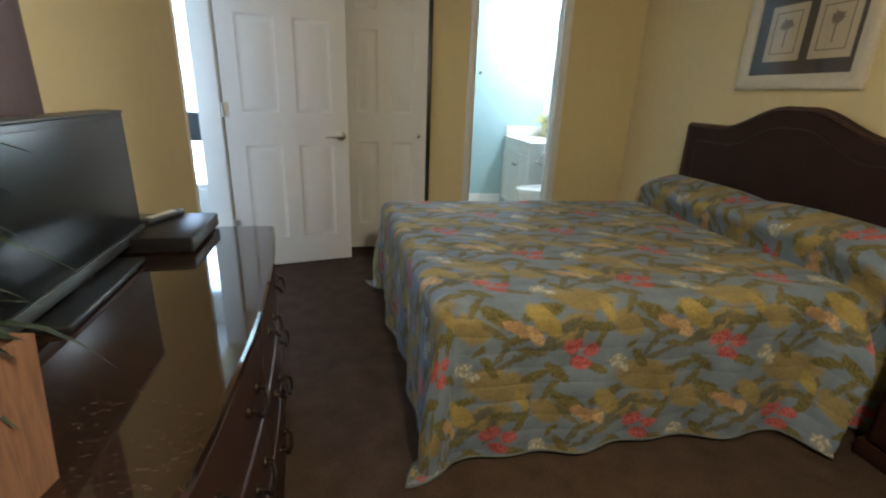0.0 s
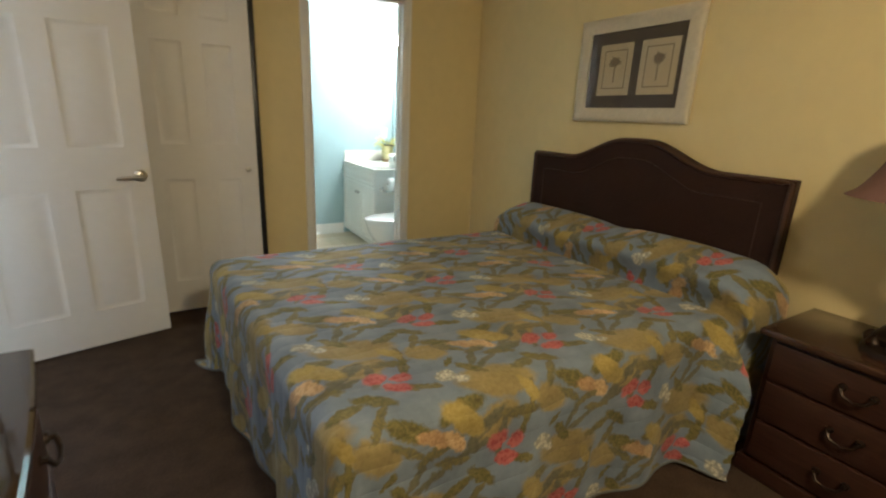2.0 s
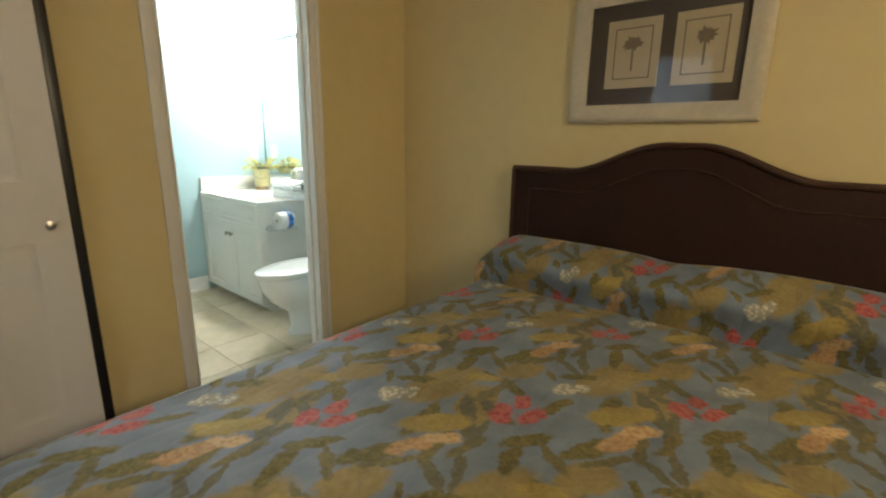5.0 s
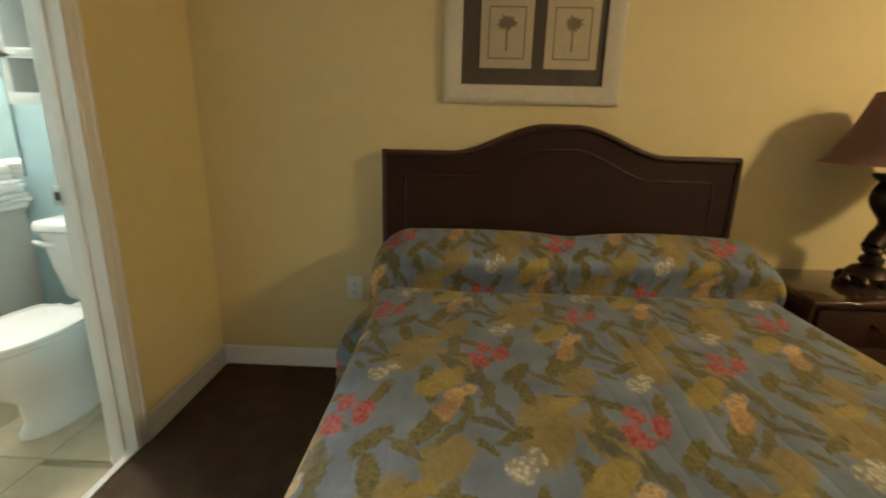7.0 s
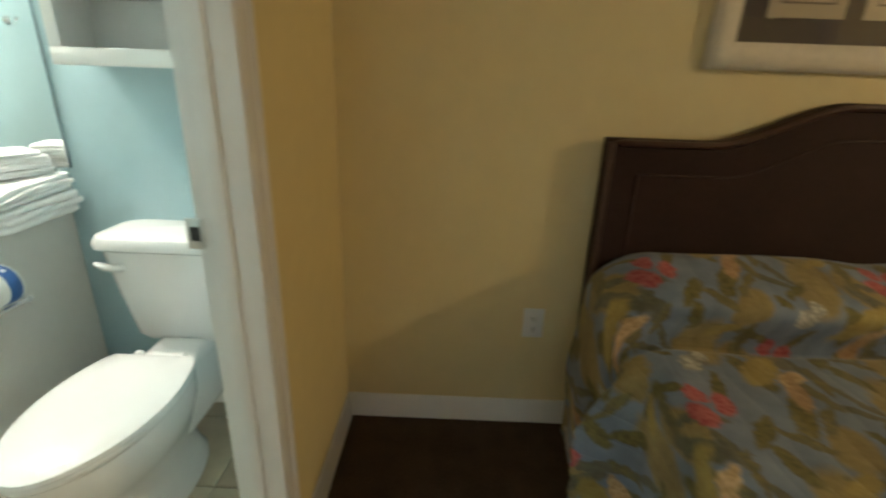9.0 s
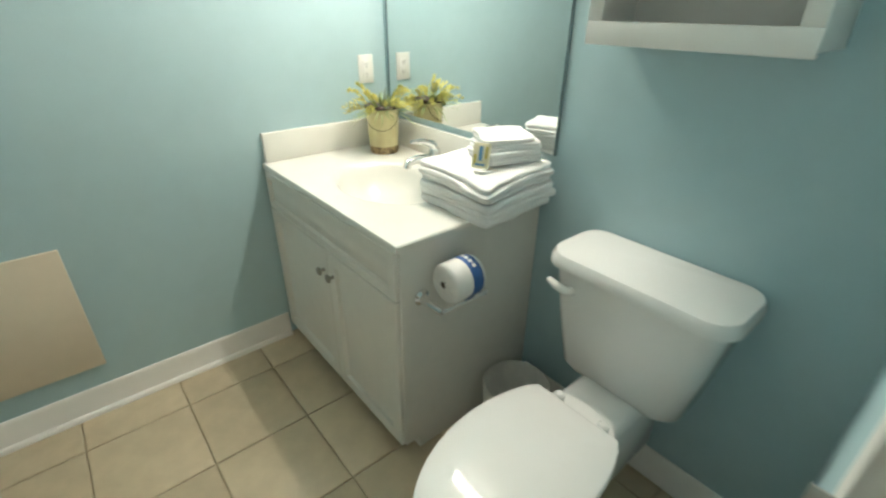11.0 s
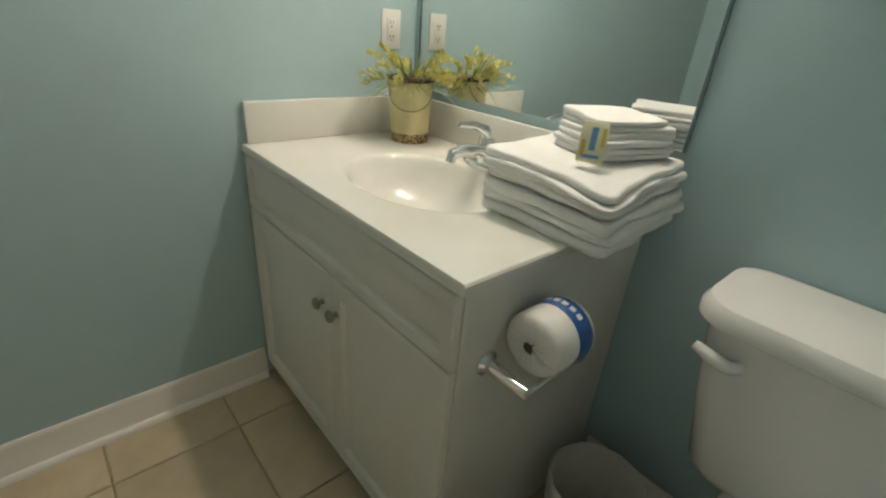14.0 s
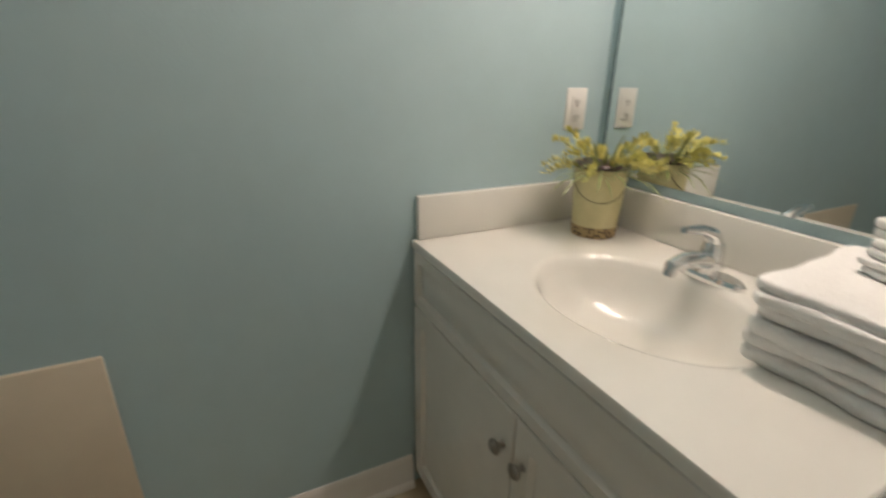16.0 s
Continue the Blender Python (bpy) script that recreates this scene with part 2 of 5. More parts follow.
# ---- doors ----
ROWS_Z = ((0.20, 0.84), (1.05, 1.62), (1.75, 1.93))


def panel_door(name, at, rz, width, label, category="door"):
    """A six-panel leaf: width along +x from the hinge, thickness along y."""
    ob = thing(name, at, label, category, rz=rz)
    t, stile = 0.035, 0.105
    pw = (width - 3 * stile) / 2
    bm = bmesh.new()
    for k in range(3):
        x = k * (pw + stile)
        box(x, x + stile, 0, t, 0, 2.03, bm=bm)
    zs = [0] + [z for r in ROWS_Z for z in r] + [2.03]
    for k in range(2):
        x = stile + k * (pw + stile)
        for a, b in zip(zs[0::2], zs[1::2]):
            box(x, x + pw, 0, t, a, b, bm=bm)
    part("frame", bm, DOORW, ob, smooth=False)
    for k in range(2):
        x = stile + k * (pw + stile)
        for a, b in ROWS_Z:
            rings = []
            for d, y in ((0, 0.002), (0.010, 0.007), (0.026, 0.007), (0.05, 0.002)):
                rings.append([(x + d, y, a + d), (x + pw - d, y, a + d), (x + pw - d, y, b - d), (x + d, y, b - d)])
            back = [[(p[0], t - p[1], p[2]) for p in ring] for ring in rings]
            part("panel", loft(back[::-1] + rings), DOORW, ob)
    return ob


def lever(parent, x, z, side, way):
    bm = lathe([(0.001, 0), (0.031, 0), (0.031, 0.006), (0.026, 0.011), (0.013, 0.013), (0.011, 0.045), (0.001, 0.045)], 24, (x, 0 if side < 0 else 0.035, z), Matrix.Rotation(radians(90 if side < 0 else -90), 4, "X"))
    y = -0.045 if side < 0 else 0.08
    tube([(x, y, z), (x + way * 0.03, y - 0.004, z), (x + way * 0.08, y, z - 0.002), (x + way * 0.115, y + 0.004, z - 0.006)], [0.011, 0.01, 0.0085, 0.007], bm=bm)
    part("lever_handle", bm, STEEL, parent, "brushed nickel lever handle")


hall_door = panel_door("door_1", (0.068, 4.665, 0.012), 14, 0.775, "white six-panel door standing wide open")
lever(hall_door, 0.725, 0.90, -1, -1)
for z in (0.30, 1.06, 1.82):
    bm = lathe([(0.008, -0.045), (0.008, 0.045)], 10, (-0.006, -0.004, z))
    box(0, 0.03, -0.002, 0.001, z - 0.045, z + 0.045, bm=bm)
    part("hinge", bm, STEEL, hall_door, "steel butt hinge")

closet_a = panel_door("closet_door", (0.775, 5.10, 0.012), 0, 0.625, "white six-panel closet door, closed", "closet door")
bm = lathe([(0.001, 0), (0.008, 0), (0.007, 0.012), (0.015, 0.02), (0.016, 0.028), (0.001, 0.033)], 16, (0.565, 0, 0.90), Matrix.Rotation(radians(90), 4, "X"))
part("knob", bm, STEEL, closet_a, "small round steel knob")
closet_b = panel_door("closet_door", (0.145, 5.10, 0.012), 0, 0.625, "white six-panel closet door, closed", "closet door")
bm = lathe([(0.001, 0), (0.008, 0), (0.007, 0.012), (0.015, 0.02), (0.016, 0.028), (0.001, 0.033)], 16, (0.58, 0, 0.90), Matrix.Rotation(radians(90), 4, "X"))
part("knob", bm, STEEL, closet_b, "small round steel knob")

# bathroom door, swung back along the inside of the partition
bath_door = panel_door("door_2", (OX0 - 0.005, YQ + 0.06, 0.012), 172, 0.63, "white six-panel bathroom door swung fully open")

# ---- ceiling lamp that lights the bedroom ----


def glow(name, colour, strength):
    m = bpy.data.materials.new(name)
    m.use_nodes = True
    t = m.node_tree
    e = t.nodes.new("ShaderNodeEmission")
    e.inputs[0].default_value = (*colour, 1)
    e.inputs[1].default_value = strength
    t.links.new(e.outputs[0], t.nodes["Material Output"].inputs["Surface"])
    return m


WARM = glow("warm_frosted_bulb", (0.95, 0.73, 0.42), BED_LIGHT)
COOL = glow("white_frosted_bulb", (1.0, 0.93, 0.80), BATH_LIGHT)
ceil_lamp = thing("ceiling_light", (1.40, 1.20, H), "frosted glass globe, lit, under an added light-blocking dome", "ceiling light")
part("canopy", lathe([(0.001, 0), (0.08, 0), (0.075, -0.03), (0.02, -0.04), (0.012, -0.10), (0.001, -0.10)], 24), STEEL, ceil_lamp)
part("rod", lathe([(0.008, -0.09), (0.008, -0.19)], 12), STEEL, ceil_lamp)
# unseen dome, added to hold the globe's light off the ceiling
part("cutoff_dome", lathe([(0.02, -0.170), (0.09, -0.185), (0.15, -0.215), (0.185, -0.262), (0.181, -0.264), (0.146, -0.220), (0.088, -0.190), (0.02, -0.176)], 36), WHITE, ceil_lamp, "added white dome that keeps light off the ceiling")
part("globe", lathe([(0.02, -0.195), (0.06, -0.205), (0.095, -0.25), (0.10, -0.29), (0.08, -0.345), (0.035, -0.375), (0.001, -0.38)], 28), WARM, ceil_lamp, "lit frosted glass globe")

# ---- bedspread cloth ----


def cloth_material():
    m = bpy.data.materials.new("floral_quilt")
    m.use_nodes = True
    t = m.node_tree
    p = t.nodes["Principled BSDF"]
    p.inputs["Roughness"].default_value = 0.72
    p.inputs["Specular IOR Level"].default_value = 0.25
    p.inputs["Sheen Weight"].default_value = 0.15
    L = t.links.new

    def node(kind, **kw):
        n = t.nodes.new(kind)
        for k, v in kw.items():
            n.inputs[k].default_value = v
        return n

    def math_node(op, a, b=None):
        n = t.nodes.new("ShaderNodeMath")
        n.operation = op
        for i, v in enumerate((a, b)):
            if v is None:
                continue
            if isinstance(v, (int, float)):
                n.inputs[i].default_value = v
            else:
                L(v, n.inputs[i])
        return n.outputs[0]

    uv = t.nodes.new("ShaderNodeUVMap")
    uv.uv_map = "cloth"
    # edges of the printed shapes wander a little
    wob = node("ShaderNodeTexNoise", Scale=30.0, Detail=7.0, Roughness=0.62)
    L(uv.outputs[0], wob.inputs["Vector"])
    sub = t.nodes.new("ShaderNodeVectorMath")
    sub.operation = "SUBTRACT"
    L(wob.outputs["Color"], sub.inputs[0])
    sub.inputs[1].default_value = (0.5, 0.5, 0.5)
    sca = t.nodes.new("ShaderNodeVectorMath")
    sca.operation = "SCALE"
    L(sub.outputs[0], sca.inputs[0])
    sca.inputs["Scale"].default_value = 0.048
    add = t.nodes.new("ShaderNodeVectorMath")
    add.operation = "ADD"
    L(uv.outputs[0], add.inputs[0])
    L(sca.outputs[0], add.inputs[1])
    sep = t.nodes.new("ShaderNodeSeparateXYZ")
    L(add.outputs[0], sep.inputs[0])
    PX, PY, DX = 0.585, 0.322, 0.285
    # two half-drop families of one repeat: rows 2 * PY apart
    fields = []
    for fx, fy in ((1.47, 3.516), (1.47 + DX, 3.516 + PY)):
        a = math_node("SUBTRACT", sep.outputs[0], fx - 100 * PX)
        b = math_node("SUBTRACT", sep.outputs[1], fy - 100 * PY)
        comb = t.nodes.new("ShaderNodeCombineXYZ")
        L(a, comb.inputs[0])
        L(b, comb.inputs[1])
        fields.append(comb.outputs[0])
    speck = node("ShaderNodeTexNoise", Scale=70.0, Detail=3.0)
    L(uv.outputs[0], speck.inputs["Vector"])
    spot = node("ShaderNodeTexVoronoi", Scale=85.0)
    L(uv.outputs[0], spot.inputs["Vector"])

    def wrapped(field, ox, oy):
        """Offsets from the nearest repeat of a motif."""
        s = t.nodes.new("ShaderNodeSeparateXYZ")
        L(field, s.inputs[0])
        out = t.nodes.new("ShaderNodeCombineXYZ")
        for i, (o, per) in enumerate(((ox, PX), (oy, 2 * PY))):
            v = math_node("SUBTRACT", s.outputs[i], o - per / 2)
            v = math_node("FLOORED_MODULO", v, per)
            L(math_node("SUBTRACT", v, per / 2), out.inputs[i])
        return out.outputs[0]

    def ellipse(ox, oy, rx, ry, deg, soft=0.13):
        best = None
        for f in fields:
            mp = t.nodes.new("ShaderNodeMapping")
            mp.vector_type = "TEXTURE"
            L(wrapped(f, ox, oy), mp.inputs["Vector"])
            mp.inputs["Rotation"].default_value = (0, 0, radians(deg))
            mp.inputs["Scale"].default_value = (rx, ry, 1)
            ln = t.nodes.new("ShaderNodeVectorMath")
            ln.operation = "LENGTH"
            L(mp.outputs[0], ln.inputs[0])
            best = ln.outputs["Value"] if best is None else math_node("MINIMUM", best, ln.outputs["Value"])
        mr = t.nodes.new("ShaderNodeMapRange")
        mr.inputs["From Min"].default_value = 1 + soft
        mr.inputs["From Max"].default_value = 1 - soft
        L(best, mr.inputs["Value"])
        return mr.outputs[0]

    base = t.nodes.new("ShaderNodeMix")
    base.data_type = "RGBA"
    base.inputs["A"].default_value = (0.185, 0.235, 0.315, 1)
    base.inputs["B"].default_value = (0.235, 0.29, 0.365, 1)
    L(speck.outputs["Fac"], base.inputs["Factor"])
    col = base.outputs["Result"]

    def lay(mask, dark, light, tex):
        nonlocal col
        c = t.nodes.new("ShaderNodeMix")
        c.data_type = "RGBA"
        c.inputs["A"].default_value = (*dark, 1)
        c.inputs["B"].default_value = (*light, 1)
        L(tex, c.inputs["Factor"])
        mx = t.nodes.new("ShaderNodeMix")
        mx.data_type = "RGBA"
        L(mask, mx.inputs["Factor"])
        L(col, mx.inputs["A"])
        L(c.outputs["Result"], mx.inputs["B"])
        col = mx.outputs["Result"]

    grain = math_node("MULTIPLY_ADD", speck.outputs["Fac"], 2.2)
    t.nodes[-1].inputs[2].default_value = -0.6
    petal = math_node("MULTIPLY_ADD", spot.outputs["Distance"], 1.6)
    t.nodes[-1].inputs[2].default_value = -0.1
    wv = node("ShaderNodeTexWave", Scale=17.0, Distortion=16.0, Detail=5.0)
    wv.inputs["Detail Scale"].default_value = 2.0
    wv.bands_direction = "DIAGONAL"
    L(uv.outputs[0], wv.inputs["Vector"])
    vein = math_node("ADD", math_node("MULTIPLY", wv.outputs["Fac"], 0.45), math_node("MULTIPLY", grain, 0.55))
    KHAKI, KHAKI2 = (0.27, 0.21, 0.085), (0.36, 0.285, 0.125)
    LEAF, LEAF2 = (0.09, 0.085, 0.03), (0.25, 0.21, 0.07)
    GREY, GREY2 = (0.115, 0.11, 0.075), (0.19, 0.18, 0.115)
    # khaki fields, grey-green fronds, yellow-green leaves, blossoms
    for e in ((0.13, -0.07, 0.13, 0.062, -12), (-0.20, 0.13, 0.09, 0.05, 20), (0.02, 0.14, 0.07, 0.045, -30)):
        lay(ellipse(*e), KHAKI, KHAKI2, grain)
    for e in ((0.05, -0.20, 0.085, 0.022, 35), (0.11, -0.235, 0.07, 0.016, 75), (0.0, -0.26, 0.07, 0.015, 10), (0.13, 0.05, 0.06, 0.013, 60), (0.17, 0.02, 0.06, 0.012, 25)):
        lay(ellipse(*e), GREY, GREY2, grain)
    for e in ((0.20, 0.10, 0.075, 0.016, 15), (0.24, 0.05, 0.06, 0.014, -10), (0.10, 0.13, 0.06, 0.013, -35), (-0.26, -0.10, 0.055, 0.014, 55), (0.18, -0.19, 0.08, 0.018, -8), (-0.06, 0.16, 0.06, 0.012, 80)):
        lay(ellipse(*e), GREY, LEAF2, vein)
    for e in ((0.09, 0.0, 0.05, 0.016, -50), (0.26, -0.04, 0.055, 0.02, 15), (-0.24, -0.03, 0.06, 0.02, -35), (-0.08, 0.10, 0.055, 0.015, 60), (-0.09, -0.02, 0.06, 0.016, -20), (-0.18, -0.15, 0.085, 0.026, -28), (-0.03, -0.13, 0.08, 0.024, 10), (0.05, 0.06, 0.03, 0.010, 40)):
        lay(ellipse(*e), LEAF, LEAF2, vein)
    lay(ellipse(-0.02, -0.16, 0.085, 0.035, -42), (0.32, 0.24, 0.06), (0.46, 0.36, 0.12), vein)
    lay(ellipse(0.22, -0.13, 0.05, 0.02, -60), (0.32, 0.24, 0.06), (0.44, 0.34, 0.12), vein)
    lay(ellipse(-0.115, -0.185, 0.062, 0.024, -20), (0.36, 0.20, 0.09), (0.62, 0.42, 0.22), vein)
    lay(ellipse(-0.055, -0.21, 0.045, 0.022, -50), (0.40, 0.24, 0.10), (0.66, 0.46, 0.25), petal)
    for e in ((-0.19, 0.066, 0.040, 0.026, 20), (-0.12, 0.050, 0.032, 0.022, 0), (-0.155, 0.005, 0.042, 0.022, -15)):
        lay(ellipse(*e), (0.34, 0.035, 0.045), (0.52, 0.15, 0.14), petal)
    for e in ((0.0, 0.0, 0.033, 0.028, 0), (0.035, -0.035, 0.022, 0.018, 0)):
        lay(ellipse(*e), (0.80, 0.76, 0.62), (0.34, 0.33, 0.28), petal)
    # faded and darker washes over the whole print
    wash = node("ShaderNodeTexNoise", Scale=9.0, Detail=5.0)
    L(uv.outputs[0], wash.inputs["Vector"])
    wr = t.nodes.new("ShaderNodeMapRange")
    wr.inputs["From Min"].default_value, wr.inputs["From Max"].default_value = 0.3, 0.7
    wr.inputs["To Min"].default_value, wr.inputs["To Max"].default_value = 0.72, 1.14
    L(wash.outputs["Fac"], wr.inputs["Value"])
    hsv = t.nodes.new("ShaderNodeHueSaturation")
    L(wr.outputs[0], hsv.inputs["Value"])
    L(col, hsv.inputs["Color"])
    L(hsv.outputs[0], p.inputs["Base Color"])
    # quilting: stitched channels and puffed cloth
    sp = t.nodes.new("ShaderNodeSeparateXYZ")
    L(uv.outputs[0], sp.inputs[0])
    wave = math_node("SINE", math_node("MULTIPLY_ADD", sp.outputs[0], 26.0))
    ph = math_node("MULTIPLY_ADD", sp.outputs[1], 2 * math.pi / 0.062)
    L(math_node("MULTIPLY", wave, 0.5), t.nodes[-2].inputs[2])
    stitch = math_node("POWER", math_node("ABSOLUTE", math_node("SINE", math_node("MULTIPLY", ph, 0.5))), 0.5)
    fine = node("ShaderNodeTexNoise", Scale=260.0, Detail=2.0)
    L(uv.outputs[0], fine.inputs["Vector"])
    hgt = math_node("MULTIPLY_ADD", fine.outputs["Fac"], 0.12)
    L(stitch, t.nodes[-1].inputs[2])
    b = t.nodes.new("ShaderNodeBump")
    b.inputs["Strength"].default_value = 0.36
    b.inputs["Distance"].default_value = 0.008
    L(hgt, b.inputs["Height"])
    L(b.outputs[0], p.inputs["Normal"])
    return m


QUILT = cloth_material()
SHEET = node_mat("white_mattress_ticking", (0.7, 0.69, 0.65), 0.8, var=0.05, scale=40)


def smooth(a, b, v):
    k = min(1.0, max(0.0, (v - a) / (b - a)))
    return k * k * (3 - 2 * k)


def spread_mesh(y_near, y_far, x_foot, x_head, top, seed):
    """A quilted spread laid over bed and pillows, hanging nearly to the floor."""
    rnd = random.Random(seed)
    ph = [rnd.uniform(0, 6.28) for _ in range(8)]
    bm = bmesh.new()
    uvl = bm.loops.layers.uv.new("cloth")
    hang, rad = 0.60, 0.06
    na, nb = 214, 150
    la, lb = x_head - x_foot, y_far - y_near

    def drop(s):
        """Out and down along the cloth past an edge."""
        arc = rad * math.pi / 2
        if s < arc:
            return rad * math.sin(s / rad), rad * (1 - math.cos(s / rad))
        return rad + 0.01 * (s - arc), rad + (s - arc)

    grid = {}
    for i in range(na + 1):
        a = -hang + (la + hang) * i / na
        for j in range(nb + 1):
            b = -hang + (lb + 2 * hang) * j / nb
            da = max(0.0, -a)
            db = max(0.0, -b, b - lb)
            sgn = -1 if b < lb / 2 else 1
            x, y, z = x_foot + max(a, 0), y_near + min(max(b, 0), lb), top
            head = smooth(x_head - 0.42, x_head - 0.22, x)
            if da == 0 and db == 0:
                z += 0.006 * math.sin(7 * x + ph[0]) * math.sin(6 * y + ph[1]) + 0.004 * math.sin(17 * x + 9 * y + ph[2])
            elif da == 0 or db == 0:
                s = da + db
                out, down = drop(s)
                run = y if da else x
                fall = smooth(0.08, 0.5, s)
                out += fall * (0.018 * math.sin(9 * run + ph[3]) + 0.012 * math.sin(21 * run + ph[4]))
                if db:
                    # a loose pleat hangs out where the cloth is tucked before the pillows
                    lean = x - (x_head - 0.345 - 0.20 * s)
                    out += 0.05 * fall * smooth(x_head - 0.30, x_head - 0.16, x)
                    out += 0.17 * smooth(0.0, 0.30, s) * math.exp(-(lean / (0.042 if lean < 0 else 0.028)) ** 2)
                    out += fall * 0.03 * (1 - smooth(x_foot, x_foot + 0.35, x))
                x -= out if da else 0
                y += sgn * out if db else 0
                z -= down
            else:
                r = math.hypot(da, db)
                th = math.atan2(db, da)
                out, down = drop(r)
                fall = smooth(0.05, 0.5, r)
                lobe = math.sin(2 * th)
                out += fall * (0.075 * lobe ** 2 + 0.018 * math.sin(9 * (y_near if sgn < 0 else y_far) + ph[3]) * math.cos(th) ** 2 + (0.03 + 0.018 * math.sin(9 * x_foot + ph[3])) * math.sin(th) ** 2)
                left = max(0.0, down - (top - 0.012))
                down -= left
                out += 0.30 * left
                # the hanging corner leans along the foot of the bed
                x -= out * math.cos(th)
                y += sgn * out * math.sin(th)
                z -= down
            z = max(z, 0.012 + 0.004 * (db + da))
            # pillows under the spread, with the cloth tucked in before them
            q = x_head - x
            roll = 0.0
            if q < 0.34 and da == 0:
                k = (0.34 - q) / 0.34
                prof = -0.22 * math.sin(math.pi * k / 0.16) if k < 0.16 else (math.sin(min(1.0, (k - 0.16) / 0.50) * math.pi / 2) ** 0.62)
                span = 1.0
                edge = min(b, lb - b)
                span = smooth(-0.30, 0.05, edge) if edge < 0.05 else 1.0
                dip = 1 - 0.06 * math.exp(-((b - lb / 2) / 0.10) ** 2)
                roll = prof * span * dip
                if k > 0.66:
                    roll *= 1 - 0.22 * ((k - 0.66) / 0.34) ** 2
                z += 0.185 * roll
                x += (0.040 * math.exp(-((k - 0.12) / 0.065) ** 2) - 0.078 * math.exp(-((k - 0.32) / 0.13) ** 2)) * span
                if db:
                    y += sgn * 0.05 * head * smooth(0, 0.1, db) * (1 - smooth(0.25, 0.5, db))
            x += 0.06 * (1 - 2 * min(max(b, 0), lb) / lb) * (1 - smooth(0.0, 0.9, a))
            grid[i, j] = (bm.verts.new((x, y, max(z, 0.012))), (x_foot + a, y_near + b))
    # the print follows the cloth's own length over the pillows
    for j in range(nb + 1):
        run = -hang
        for i in range(na + 1):
            v, c = grid[i, j]
            if i:
                step = (v.co - grid[i - 1, j][0].co).length
                run += step if i > 0.62 * na else (la + hang) / na
            grid[i, j] = (v, (x_foot + run, c[1]))
    for i in range(na):
        for j in range(nb):
            q = [grid[i, j], grid[i + 1, j], grid[i + 1, j + 1], grid[i, j + 1]]
            f = bm.faces.new([v for v, _ in q])
            for loop, (_, c) in zip(f.loops, q):
                loop[uvl].uv = c
    rim = [grid[i, 0] for i in range(na, 0, -2)] + [grid[0, j] for j in range(0, nb, 2)] + [grid[i, nb] for i in range(0, na + 1, 2)]
    return bm, [v.co.copy() for v, _ in rim]


def bed(y0, label):
    """A queen bed whose near edge is at y0: frame, mattress and arched headboard."""
    ob = thing("bed", (2.05, y0 + 0.71, 0), label, "bed", "two beds")
    part("box_spring", box(-0.92, 0.97, -0.66, 0.66, 0.16, 0.36, 0.02), SHEET, ob)
    part("mattress", box(-0.92, 0.97, -0.66, 0.66, 0.36, 0.525, 0.04, 3), SHEET, ob)
    for sx in (-0.8, 0.8):
        for sy in (-0.55, 0.55):
            part("leg", lathe([(0.022, 0), (0.026, 0.16)], 12, (sx, sy, 0)), BLACK, ob)
    return ob


def arch(v):
    """Height of the headboard's top over its half width v in metres."""
    return 1.097 + 0.122 * (1 - smooth(0.06, 0.47, abs(v)))


def headboard(yc, label):
    ob = thing("headboard", (0, yc, 0), label, "headboard", "two headboards")
    half, n = 0.77, 64
    xs = (3.045, 3.052, 3.088, 3.096)
    rings = []
    for x, ins in zip(xs, (0.008, 0.0, 0.0, 0.006)):
        ring = [(x, -half + ins, 0.28), (x, half - ins, 0.28)]
        for i in range(n + 1):
            v = half - 2 * half * i / n
            vv = max(-half + ins, min(half - ins, v))
            ring.append((x, vv, arch(v) - ins))
        rings.append(ring)
    part("board", loft(rings), WICKER, ob, "woven dark brown panel")
    for off, r in ((0.012, 0.011), (0.105, 0.0032)):
        pts = [(3.043, -half + off, 0.30)] + [(3.043, v * (half - off) / half, arch(v) - off) for v in [-half + 2 * half * i / 48 for i in range(49)]] + [(3.043, half - off, 0.30)]
        part("moulding", tube(pts, r, 8), WOOD, ob, "rounded dark wooden edge")
    for s in (-0.6, 0.6):
        part("leg", box(3.07, 3.11, s - 0.03, s + 0.03, 0, 0.6, 0.004), WOOD, ob)
    return ob


def woven():
    m = node_mat("woven_brown_rattan", (0.030, 0.012, 0.0085), 0.62, var=0.35, scale=60, spec=0.25)
    t = m.node_tree
    p = t.nodes["Principled BSDF"]
    co = t.nodes.new("ShaderNodeTexCoord")
    hs = []
    for d, sc in (("Z", 95.0), ("Y", 60.0)):
        w = t.nodes.new("ShaderNodeTexWave")
        w.bands_direction = d
        w.inputs["Scale"].default_value = sc
        w.inputs["Distortion"].default_value = 1.2
        t.links.new(co.outputs["Object"], w.inputs["Vector"])
        hs.append(w.outputs["Fac"])
    mx = t.nodes.new("ShaderNodeMath")
    mx.operation = "MULTIPLY"
    t.links.new(hs[0], mx.inputs[0])
    t.links.new(hs[1], mx.inputs[1])
    b = t.nodes.new("ShaderNodeBump")
    b.inputs["Strength"].default_value = 0.5
    b.inputs["Distance"].default_value = 0.003
    t.links.new(mx.outputs[0], b.inputs["Height"])
    t.links.new(b.outputs[0], p.inputs["Normal"])
    return m


